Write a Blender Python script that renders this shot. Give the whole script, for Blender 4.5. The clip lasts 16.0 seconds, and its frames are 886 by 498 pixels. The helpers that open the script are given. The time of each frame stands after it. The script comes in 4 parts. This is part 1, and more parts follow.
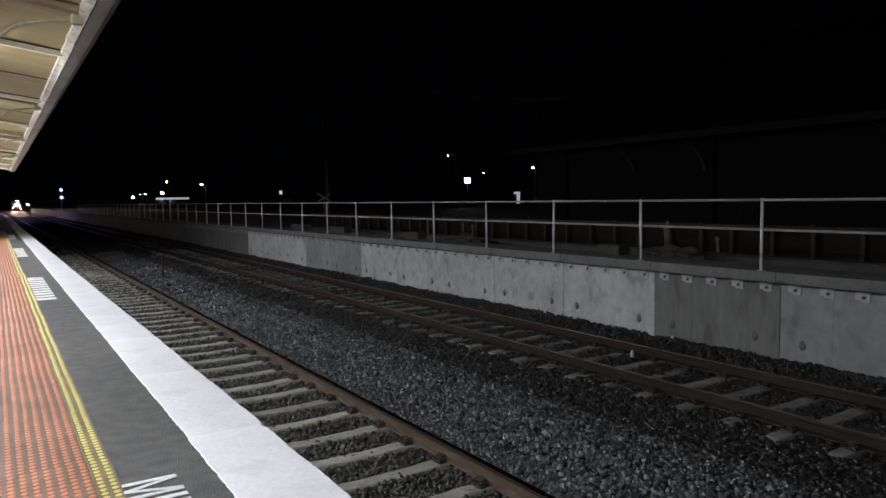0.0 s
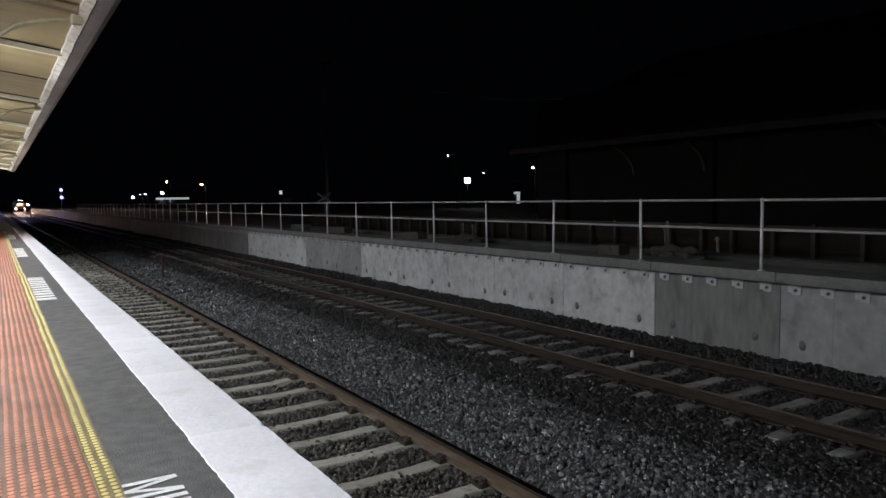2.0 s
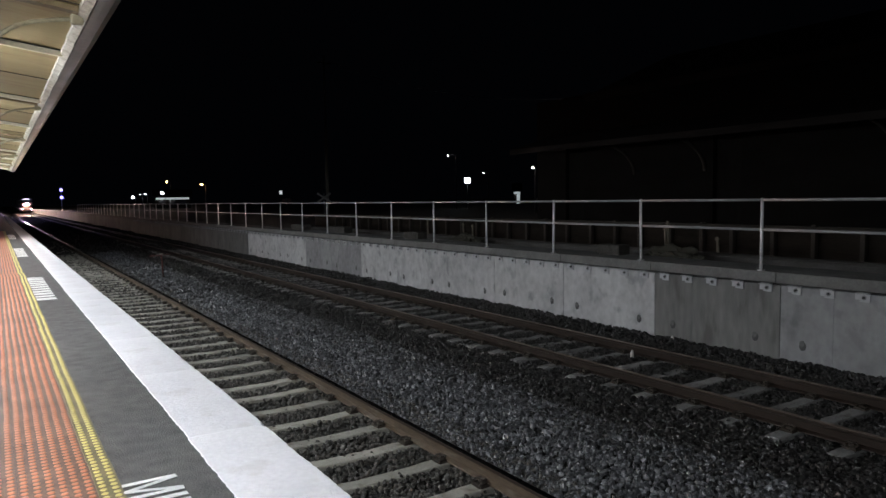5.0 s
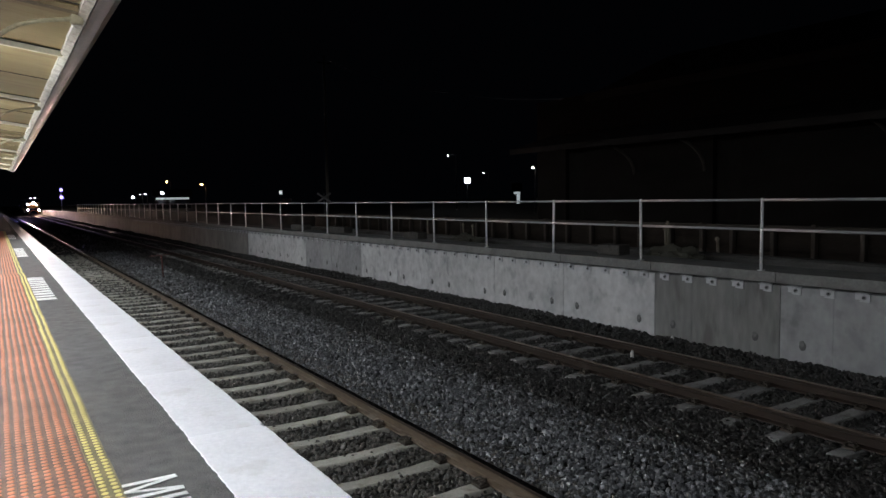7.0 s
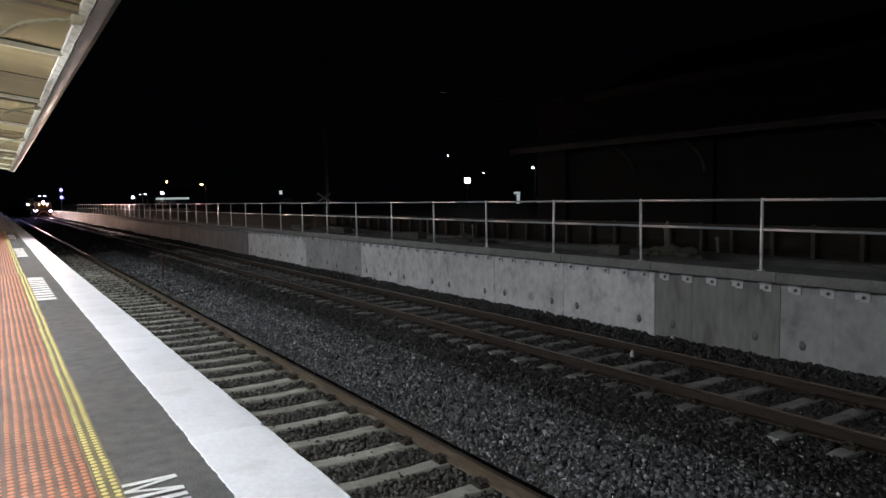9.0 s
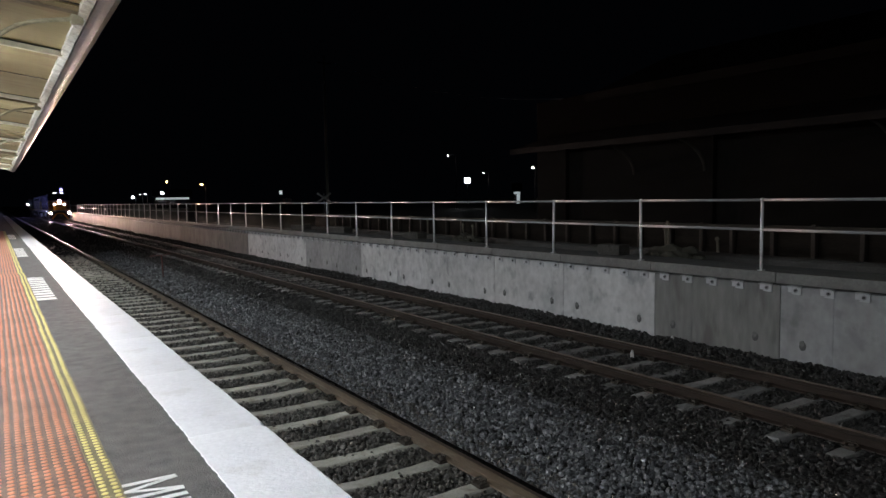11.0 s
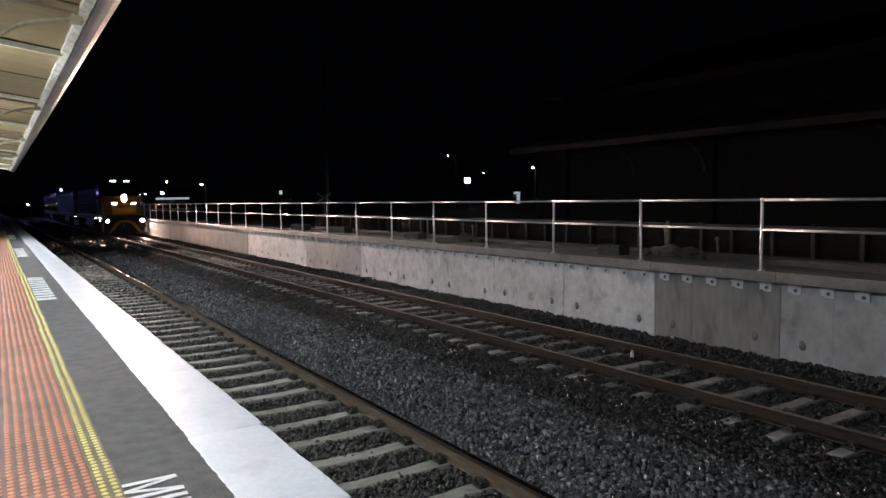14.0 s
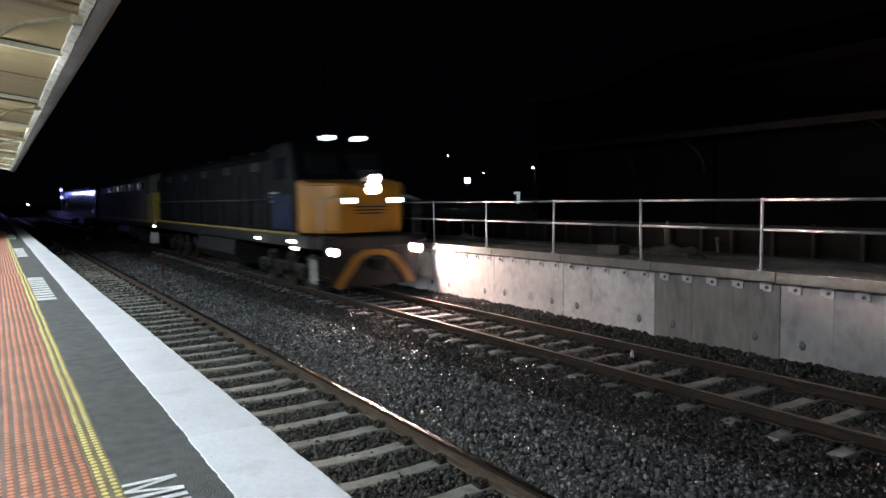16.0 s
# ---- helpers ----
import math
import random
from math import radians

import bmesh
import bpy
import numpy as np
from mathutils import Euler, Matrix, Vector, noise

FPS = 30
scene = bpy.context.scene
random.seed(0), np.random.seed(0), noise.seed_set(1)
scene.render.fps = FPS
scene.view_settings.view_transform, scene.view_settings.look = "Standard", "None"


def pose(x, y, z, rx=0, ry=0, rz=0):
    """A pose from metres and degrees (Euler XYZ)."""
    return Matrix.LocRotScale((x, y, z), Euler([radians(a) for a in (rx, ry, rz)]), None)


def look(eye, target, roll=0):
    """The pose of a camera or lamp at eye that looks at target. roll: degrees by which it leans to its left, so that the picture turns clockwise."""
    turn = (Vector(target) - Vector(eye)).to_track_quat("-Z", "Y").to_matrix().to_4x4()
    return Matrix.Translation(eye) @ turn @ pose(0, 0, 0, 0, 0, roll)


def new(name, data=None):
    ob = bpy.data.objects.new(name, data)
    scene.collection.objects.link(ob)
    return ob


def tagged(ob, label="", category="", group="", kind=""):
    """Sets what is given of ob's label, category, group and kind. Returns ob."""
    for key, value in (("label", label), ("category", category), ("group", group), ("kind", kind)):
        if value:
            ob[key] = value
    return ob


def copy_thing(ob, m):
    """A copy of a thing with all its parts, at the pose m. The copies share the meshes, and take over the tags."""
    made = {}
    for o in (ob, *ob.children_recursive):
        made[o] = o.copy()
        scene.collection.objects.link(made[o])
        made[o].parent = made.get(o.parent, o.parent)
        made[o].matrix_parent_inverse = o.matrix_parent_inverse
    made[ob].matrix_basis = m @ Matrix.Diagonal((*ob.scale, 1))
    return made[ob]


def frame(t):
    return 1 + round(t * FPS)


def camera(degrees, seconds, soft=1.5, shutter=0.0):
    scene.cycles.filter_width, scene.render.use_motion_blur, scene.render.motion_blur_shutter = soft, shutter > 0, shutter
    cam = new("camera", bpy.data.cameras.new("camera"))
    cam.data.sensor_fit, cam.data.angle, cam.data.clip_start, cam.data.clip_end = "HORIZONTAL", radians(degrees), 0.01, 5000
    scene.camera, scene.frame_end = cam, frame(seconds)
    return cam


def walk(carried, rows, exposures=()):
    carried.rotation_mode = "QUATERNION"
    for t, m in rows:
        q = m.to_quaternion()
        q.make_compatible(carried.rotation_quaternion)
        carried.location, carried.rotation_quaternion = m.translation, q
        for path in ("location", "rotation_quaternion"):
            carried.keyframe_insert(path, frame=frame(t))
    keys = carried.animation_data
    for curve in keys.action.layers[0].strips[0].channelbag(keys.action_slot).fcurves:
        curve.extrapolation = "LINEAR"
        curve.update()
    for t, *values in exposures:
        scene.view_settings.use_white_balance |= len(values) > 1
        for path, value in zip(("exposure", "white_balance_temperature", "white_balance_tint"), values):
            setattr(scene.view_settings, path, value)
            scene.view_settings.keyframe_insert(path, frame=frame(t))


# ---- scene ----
cam = camera(64.83, 16.0, soft=1.5, shutter=0.8)
EYE = (0.0, 0.0, 2.513)
VIEW = look(EYE, (EYE[0] + 53.8324, EYE[1] + 83.9631, EYE[2] - 7.2297), -0.88)
# the white balance drifts greener and cooler as the warm headlights come up
walk(cam, [(0.0, VIEW), (16.0, VIEW)],
     [(0.0, 0.0, 6450, 10), (9.0, -0.02, 6400, 7), (13.0, -0.06, 6280, 6), (15.0, -0.08, 6080, 4), (16.0, -0.04, 6050, 2)])

# ---- world and lights ----
# World: x across the tracks, y along them, z up from the rail heads.
PLAT = 1.08          # height of the near platform
SPEED = 20.5         # of the train, metres a second
NOSE = 16.06         # where the train's front is at the end

world = bpy.data.worlds.new("night")
scene.world = world
world.use_nodes = True
world.node_tree.nodes["Background"].inputs[0].default_value = (0.55, 0.65, 1.0, 1)
world.node_tree.nodes["Background"].inputs[1].default_value = 0.0009
scene.view_settings.exposure = 0.0

LAMP_ROW = [(-0.95, y, 3.80) for y in (-4, 0, 4, 8, 12, 16, 20, 24, 28, 32)]
for x, y, z in LAMP_ROW:
    lamp = bpy.data.lights.new("canopy_lamp", "AREA")
    lamp.shape, lamp.size, lamp.size_y = "RECTANGLE", 0.25, 1.2
    lamp.energy, lamp.color = (31.0 if y < 0 else 49.0 if y < 3 else 78.0 if y < 5 else 104.0), (0.91, 0.955, 1.0)
    ob = new("canopy_lamp", lamp)
    ob.matrix_world = look((x, y, z), (x + 0.35, y, z - 1.0)) 


# ---- materials ----
def mat(name, a, b=None, rough=0.75, metal=0.0, scales=(1.2, 30.0), bump=0.25, spec=0.4, rand=0.0,
        coat=0.0, stain=None, stretch=(1, 1, 1), amount=0.5, bscale=None):
    """Two noises mix the colours a and b; an optional stain colour in large patches; fine relief."""
    m = bpy.data.materials.new(name)
    m.use_nodes = True
    nt = m.node_tree
    N, L = nt.nodes, nt.links
    p = N["Principled BSDF"]
    b = b or tuple(c * 0.7 for c in a)
    tc = N.new("ShaderNodeTexCoord")
    mp = N.new("ShaderNodeMapping")
    mp.inputs["Scale"].default_value = stretch
    L.new(tc.outputs["Object"], mp.inputs["Vector"])
    vec = mp.outputs["Vector"]
    info = None
    if rand:
        info = N.new("ShaderNodeObjectInfo")
        add = N.new("ShaderNodeVectorMath")
        add.operation = "MULTIPLY_ADD"
        comb = N.new("ShaderNodeCombineXYZ")
        for i in range(3):
            L.new(info.outputs["Random"], comb.inputs[i])
        L.new(comb.outputs[0], add.inputs[0])
        add.inputs[1].default_value = (37, 91, 53)
        L.new(vec, add.inputs[2])
        vec = add.outputs[0]
    n1, n2 = N.new("ShaderNodeTexNoise"), N.new("ShaderNodeTexNoise")
    for n, s, d in ((n1, scales[0], 5), (n2, scales[1], 4)):
        n.inputs["Scale"].default_value, n.inputs["Detail"].default_value = s, d
        L.new(vec, n.inputs["Vector"])
    mix = N.new("ShaderNodeMath")
    mix.operation = "ADD"
    L.new(n1.outputs["Fac"], mix.inputs[0])
    L.new(n2.outputs["Fac"], mix.inputs[1])
    rng = N.new("ShaderNodeMapRange")
    rng.inputs["From Min"].default_value, rng.inputs["From Max"].default_value = 1 - amount * 0.6, 1 + amount * 0.6
    L.new(mix.outputs[0], rng.inputs["Value"])
    cm = N.new("ShaderNodeMix")
    cm.data_type = "RGBA"
    cm.inputs["A"].default_value, cm.inputs["B"].default_value = (*a, 1), (*b, 1)
    L.new(rng.outputs[0], cm.inputs["Factor"])
    colour = cm.outputs["Result"]
    if stain:
        n3 = N.new("ShaderNodeTexNoise")
        n3.inputs["Scale"].default_value, n3.inputs["Detail"].default_value = scales[0] * 2.3, 6
        off = N.new("ShaderNodeVectorMath")
        off.inputs[1].default_value = (11, 5, 3)
        L.new(vec, off.inputs[0])
        L.new(off.outputs[0], n3.inputs["Vector"])
        r3 = N.new("ShaderNodeMapRange")
        r3.inputs["From Min"].default_value, r3.inputs["From Max"].default_value = 0.56, 0.7
        r3.inputs["To Max"].default_value = 0.8
        L.new(n3.outputs["Fac"], r3.inputs["Value"])
        sm = N.new("ShaderNodeMix")
        sm.data_type = "RGBA"
        sm.inputs["B"].default_value = (*stain, 1)
        L.new(colour, sm.inputs["A"])
        L.new(r3.outputs[0], sm.inputs["Factor"])
        colour = sm.outputs["Result"]
    if rand:
        hs = N.new("ShaderNodeHueSaturation")
        rv = N.new("ShaderNodeMapRange")
        rv.inputs["To Min"].default_value, rv.inputs["To Max"].default_value = 1 - rand, 1 + rand
        L.new(info.outputs["Random"], rv.inputs["Value"])
        L.new(rv.outputs[0], hs.inputs["Value"])
        L.new(colour, hs.inputs["Color"])
        colour = hs.outputs["Color"]
    L.new(colour, p.inputs["Base Color"])
    rr = N.new("ShaderNodeMapRange")
    rr.inputs["To Min"].default_value, rr.inputs["To Max"].default_value = max(rough - 0.12, 0.03), min(rough + 0.1, 1)
    L.new(n1.outputs["Fac"], rr.inputs["Value"])
    L.new(rr.outputs[0], p.inputs["Roughness"])
    p.inputs["Metallic"].default_value, p.inputs["Specular IOR Level"].default_value = metal, spec
    p.inputs["Coat Weight"].default_value = coat
    if bump:
        bp = N.new("ShaderNodeBump")
        bp.inputs["Strength"].default_value, bp.inputs["Distance"].default_value = bump, 0.01
        src = n2
        if bscale:
            src = N.new("ShaderNodeTexNoise")
            src.inputs["Scale"].default_value, src.inputs["Detail"].default_value = bscale, 3
            L.new(vec, src.inputs["Vector"])
        L.new(src.outputs["Fac"], bp.inputs["Height"])
        L.new(bp.outputs[0], p.inputs["Normal"])
    return m


def glow(name, colour, strength):
    m = bpy.data.materials.new(name)
    m.use_nodes = True
    p = m.node_tree.nodes["Principled BSDF"]
    p.inputs["Base Color"].default_value = (0.5, 0.5, 0.5, 1)
    p.inputs["Emission Color"].default_value, p.inputs["Emission Strength"].default_value = (*colour, 1), strength
    return m


def glassy(name, colour=(0.02, 0.022, 0.028), rough=0.06):
    m = bpy.data.materials.new(name)
    m.use_nodes = True
    p = m.node_tree.nodes["Principled BSDF"]
    p.inputs["Base Color"].default_value = (*colour, 1)
    p.inputs["Roughness"].default_value = rough
    p.inputs["Coat Weight"].default_value = 0.6
    return m


def island_mat(name, dark, light, rough):
    """Loose stones: each piece its own tone, with grain."""
    m = bpy.data.materials.new(name)
    m.use_nodes = True
    N, L = m.node_tree.nodes, m.node_tree.links
    p = N["Principled BSDF"]
    g = N.new("ShaderNodeNewGeometry")
    ramp = N.new("ShaderNodeValToRGB")
    ramp.color_ramp.elements[0].color, ramp.color_ramp.elements[1].color = (*dark, 1), (*light, 1)
    e = ramp.color_ramp.elements.new(0.75)
    e.color = (*[d * 0.62 + l * 0.38 for d, l in zip(dark, light)], 1)
    L.new(g.outputs["Random Per Island"], ramp.inputs["Fac"])
    tc = N.new("ShaderNodeTexCoord")
    n = N.new("ShaderNodeTexNoise")
    n.inputs["Scale"].default_value, n.inputs["Detail"].default_value = 45, 5
    L.new(tc.outputs["Object"], n.inputs["Vector"])
    mr = N.new("ShaderNodeMapRange")
    mr.inputs["To Min"].default_value, mr.inputs["To Max"].default_value = 0.45, 1.5
    L.new(n.outputs["Fac"], mr.inputs["Value"])
    vm = N.new("ShaderNodeVectorMath")
    vm.operation = "SCALE"
    L.new(ramp.outputs["Color"], vm.inputs[0])
    L.new(mr.outputs[0], vm.inputs["Scale"])
    L.new(vm.outputs[0], p.inputs["Base Color"])
    p.inputs["Roughness"].default_value = rough
    bp = N.new("ShaderNodeBump")
    bp.inputs["Strength"].default_value, bp.inputs["Distance"].default_value = 0.5, 0.006
    L.new(n.outputs["Fac"], bp.inputs["Height"])
    L.new(bp.outputs[0], p.inputs["Normal"])
    return m


ASPHALT = mat("asphalt", (0.118, 0.118, 0.116), (0.042, 0.042, 0.043), 0.85, scales=(9, 90), bump=0.9, amount=0.75)
WHITE = mat("white_paint", (0.80, 0.795, 0.83), (0.68, 0.675, 0.71), 0.5, scales=(1.6, 25), bump=0.35, stain=(0.60, 0.585, 0.59), bscale=40)
LINEPAINT = mat("line_paint", (0.74, 0.74, 0.74), (0.54, 0.54, 0.54), 0.6, scales=(5, 60), bump=0.3)
ORANGE = mat("orange_tactile", (0.60, 0.215, 0.105), (0.44, 0.155, 0.08), 0.5, scales=(3, 40), bump=0.1, rand=0.08)
ORANGE_DARK = mat("dark_orange_tile", (0.19, 0.10, 0.068), (0.11, 0.066, 0.046), 0.65, scales=(3, 40), bump=0.2, rand=0.08)
YELLOW = mat("yellow_tactile", (0.70, 0.60, 0.19), (0.55, 0.46, 0.15), 0.5, scales=(3, 40), bump=0.1, rand=0.06)
YELLOW_DARK = mat("dark_yellow_tile", (0.20, 0.16, 0.07), (0.12, 0.10, 0.05), 0.65, scales=(3, 40), bump=0.2)
COPING = mat("weathered_coping_concrete", (0.22, 0.217, 0.21), (0.14, 0.137, 0.132), 0.88, scales=(1.1, 24), bump=0.3, stain=(0.12, 0.118, 0.115))
PANEL_NEW = mat("pale_precast_concrete", (0.60, 0.60, 0.60), (0.38, 0.38, 0.385), 0.8, scales=(1.3, 7), bump=0.15, rand=0.08, stain=(0.24, 0.24, 0.25), stretch=(1, 1, 0.85), bscale=60)
PANEL_OLD = mat("grey_precast_concrete", (0.23, 0.228, 0.22), (0.14, 0.139, 0.135), 0.85, scales=(1.5, 7), bump=0.18, rand=0.10, stain=(0.11, 0.105, 0.10), stretch=(1.5, 1.5, 0.4), bscale=60)
PANEL_MID = mat("mid_precast_concrete", (0.36, 0.36, 0.365), (0.23, 0.23, 0.235), 0.85, scales=(1.3, 7), bump=0.18, rand=0.06, stain=(0.17, 0.17, 0.175), stretch=(1, 1, 0.8), bscale=60)
SPOT = mat("patched_hole", (0.12, 0.12, 0.118), (0.06, 0.06, 0.06), 0.9, scales=(9, 60))
SPOT_EDGE = mat("patch_halo", (0.18, 0.18, 0.177), (0.10, 0.10, 0.098), 0.9, scales=(7, 60))
SLEEPER_OLD = mat("stained_sleeper_concrete", (0.29, 0.285, 0.28), (0.17, 0.165, 0.16), 0.9, scales=(2.5, 40), bump=0.4, rand=0.2, stain=(0.09, 0.08, 0.07))
SLEEPER = mat("sleeper_concrete", (0.36, 0.345, 0.305), (0.23, 0.22, 0.19), 0.85, scales=(2.5, 40), bump=0.3, rand=0.15, stain=(0.15, 0.12, 0.09))
RUST = mat("rusty_steel", (0.040, 0.026, 0.019), (0.018, 0.012, 0.009), 0.6, spec=0.3, metal=0.1, scales=(3, 30), bump=0.35, stretch=(1, 0.35, 2), amount=0.8)
RUST_TOP = mat("browned_rail_head", (0.36, 0.27, 0.21), (0.20, 0.14, 0.105), 0.38, metal=0.7, scales=(3, 30), bump=0.1, stretch=(4, 0.2, 1))
RUST_PALE = mat("dusty_brown_rail_steel", (0.150, 0.108, 0.075), (0.050, 0.035, 0.024), 0.55, spec=0.35, metal=0.1, scales=(3, 26), bump=0.35, stretch=(1, 0.4, 3), amount=0.9, stain=(0.17, 0.145, 0.115))
POLISHED = mat("polished_rail_head", (0.52, 0.48, 0.45), (0.32, 0.28, 0.25), 0.23, metal=1.0, scales=(3, 30), bump=0.05, stretch=(4, 0.2, 1))
CLIP = mat("rusty_fastening", (0.045, 0.034, 0.025), (0.022, 0.017, 0.013), 0.75, scales=(9, 60), bump=0.3, rand=0.25)
BALLAST = island_mat("ballast_stone", (0.020, 0.0205, 0.0225), (0.25, 0.25, 0.265), 0.36)
BALLAST_DARK = island_mat("darker_ballast_stone", (0.008, 0.0075, 0.0072), (0.060, 0.055, 0.052), 0.37)
BALLAST_BROWN = island_mat("brownish_ballast_stone", (0.020, 0.0175, 0.015), (0.12, 0.108, 0.096), 0.5)
BED = mat("ballast_bed", (0.036, 0.034, 0.032), (0.016, 0.015, 0.014), 0.95, scales=(4, 30), bump=1.0, amount=0.9)
EARTH = mat("dark_earth", (0.05, 0.045, 0.035), (0.03, 0.03, 0.022), 0.95, scales=(0.3, 6), bump=0.6)
GALV = mat("galvanised_steel", (0.40, 0.40, 0.41), (0.30, 0.30, 0.31), 0.56, metal=0.25, scales=(6, 80), bump=0.05)
BRACKET = mat("zinc_bracket", (0.56, 0.56, 0.58), (0.40, 0.40, 0.42), 0.6, metal=0.1, scales=(6, 80), bump=0.05)
ZINC_AND_SHADOW = mat("dull_zinc_and_shadow", (0.27, 0.27, 0.275), (0.18, 0.18, 0.185), 0.65, metal=0.1, scales=(6, 80), bump=0.1)
DARKSTEEL = mat("dark_steel", (0.05, 0.05, 0.052), (0.03, 0.03, 0.03), 0.5, metal=0.4)
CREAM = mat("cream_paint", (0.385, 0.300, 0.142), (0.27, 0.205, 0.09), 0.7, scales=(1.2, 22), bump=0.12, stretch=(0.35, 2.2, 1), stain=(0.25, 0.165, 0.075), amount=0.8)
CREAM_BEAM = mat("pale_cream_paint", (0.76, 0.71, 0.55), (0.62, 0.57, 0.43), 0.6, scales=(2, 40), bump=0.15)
BEARER = mat("shade_browned_cream_paint", (0.20, 0.145, 0.075), (0.12, 0.085, 0.045), 0.7, scales=(2, 30), bump=0.2)
BRACKET_PAINT = mat("grimy_cream_iron_paint", (0.34, 0.30, 0.20), (0.22, 0.19, 0.12), 0.6, scales=(4, 40), bump=0.2)
FLAKING = mat("flaking_white_paint", (0.68, 0.65, 0.57), (0.34, 0.30, 0.23), 0.8, scales=(9, 50), bump=0.9, stain=(0.30, 0.25, 0.19))
GUTTER = mat("grey_gutter_metal", (0.105, 0.083, 0.076), (0.06, 0.050, 0.046), 0.45, scales=(2, 25), bump=0.15)
BRICK = mat("dark_red_brick", (0.20, 0.085, 0.06), (0.12, 0.055, 0.04), 0.9, scales=(2, 20))
TIMBER = mat("weathered_timber", (0.055, 0.046, 0.038), (0.03, 0.025, 0.021), 0.9, scales=(2, 30), bump=0.5, stretch=(4, 4, 0.6))
# shed colours near black: the night's shade is put into them
SHED = mat("night_dark_wall_render", (0.013, 0.0115, 0.0105), (0.007, 0.0062, 0.0056), 0.95, spec=0.05, scales=(0.7, 12), bump=0.3, stretch=(1, 1, 3))
SHED_TRIM = mat("night_dark_fascia_paint", (0.018, 0.015, 0.014), (0.010, 0.0085, 0.008), 0.8, spec=0.1)
SHED_DOOR = mat("night_dark_door_boards", (0.016, 0.014, 0.0125), (0.009, 0.008, 0.007), 0.9, spec=0.05, scales=(2, 30), bump=0.5, stretch=(4, 4, 0.6))
POLE_WOOD = mat("silvery_pole_wood", (0.52, 0.49, 0.45), (0.38, 0.36, 0.33), 0.9, scales=(2, 30), bump=0.3, stretch=(4, 4, 0.4))
WIRE = mat("aluminium_wire", (0.80, 0.80, 0.80), (0.70, 0.70, 0.70), 0.5, metal=0.2)
ROOF = mat("night_dark_roof_iron", (0.02, 0.018, 0.017), (0.012, 0.0115, 0.011), 0.8, spec=0.1)
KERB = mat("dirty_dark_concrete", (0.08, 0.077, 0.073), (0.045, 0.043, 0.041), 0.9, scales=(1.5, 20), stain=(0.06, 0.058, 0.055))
# pit concrete darkened all over to carry the shade on its trackside face
PIT = mat("shaded_stained_pit_concrete", (0.085, 0.078, 0.070), (0.045, 0.042, 0.038), 0.9, scales=(3, 25), stain=(0.03, 0.028, 0.026))
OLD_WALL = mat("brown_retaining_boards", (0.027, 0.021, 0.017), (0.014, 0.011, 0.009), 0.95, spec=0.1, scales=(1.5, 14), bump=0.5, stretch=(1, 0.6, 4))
# posts paler than the tubes: lamp glints are put into their colour
GALV_POST = mat("glint_pale_galvanised_post", (0.86, 0.86, 0.87), (0.76, 0.76, 0.77), 0.30, spec=0.8, metal=0.15, scales=(6, 80), bump=0.05)
STAKE = mat("bleached_wood", (0.20, 0.18, 0.14), (0.12, 0.105, 0.08), 0.9)
L_BLUE = mat("blue_loco_paint", (0.009, 0.018, 0.06), (0.005, 0.010, 0.036), 0.5, scales=(1.5, 30), bump=0.04, spec=0.1, stain=(0.02, 0.03, 0.06))
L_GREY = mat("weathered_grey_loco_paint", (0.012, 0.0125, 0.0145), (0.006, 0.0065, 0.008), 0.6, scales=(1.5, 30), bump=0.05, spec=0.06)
L_SILVER = mat("pale_silver_loco_paint", (0.13, 0.128, 0.115), (0.06, 0.06, 0.055), 0.6, scales=(1.5, 30), bump=0.05, spec=0.2)
L_NAVY = mat("glossy_navy_paint", (0.014, 0.02, 0.05), (0.009, 0.013, 0.032), 0.12, scales=(2.5, 7), bump=0.6, spec=0.35)
L_STRIPE = mat("pale_yellow_stripe_paint", (0.40, 0.30, 0.075), (0.28, 0.21, 0.05), 0.5, scales=(1.5, 30), bump=0.04)
L_OLIVE = mat("dirty_olive_yellow_paint", (0.34, 0.27, 0.035), (0.20, 0.16, 0.025), 0.5, scales=(1.5, 20), bump=0.05, stain=(0.12, 0.10, 0.03))
MATT = mat("matt_black_louvre", (0.012, 0.012, 0.012), (0.01, 0.01, 0.01), 0.95, spec=0.0, bump=0)
L_YELLOW = mat("yellow_loco_paint", (0.55, 0.24, 0.018), (0.40, 0.17, 0.015), 0.4, scales=(1.5, 30), bump=0.04, coat=0.3, stain=(0.4, 0.2, 0.03))
L_BLACK = mat("grimy_black_underframe", (0.014, 0.013, 0.0125), (0.008, 0.0075, 0.007), 0.5, scales=(3, 30), bump=0.3)
L_ROOF = mat("sooty_loco_roof", (0.05, 0.05, 0.055), (0.03, 0.03, 0.032), 0.5)
L_WHITE = mat("white_step_paint", (0.75, 0.74, 0.72), (0.55, 0.54, 0.52), 0.5)
REFLECTOR = mat("bright_reflector", (0.8, 0.78, 0.74), (0.7, 0.68, 0.64), 0.5, bump=0)
RED = mat("faded_red_paint", (0.13, 0.035, 0.027), (0.07, 0.024, 0.019), 0.6)
GLASS = glassy("dark_window_glass")
HEAD = glow("headlight_glow", (1.0, 0.66, 0.54), 480.0)
BEAM = glow("headlight_beam_glow", (1.0, 0.68, 0.56), 1450000.0)
SPOT_BEAM = glow("narrow_headlight_glow", (1.0, 0.68, 0.56), 14000000.0)
DITCH = glow("ditch_light_glow", (1.0, 0.66, 0.54), 6500.0)
DITCH_WEAK = glow("weaker_ditch_light_glow", (1.0, 0.66, 0.54), 1600.0)
MARKER = glow("marker_light_glow", (0.93, 0.95, 1.0), 28.0)
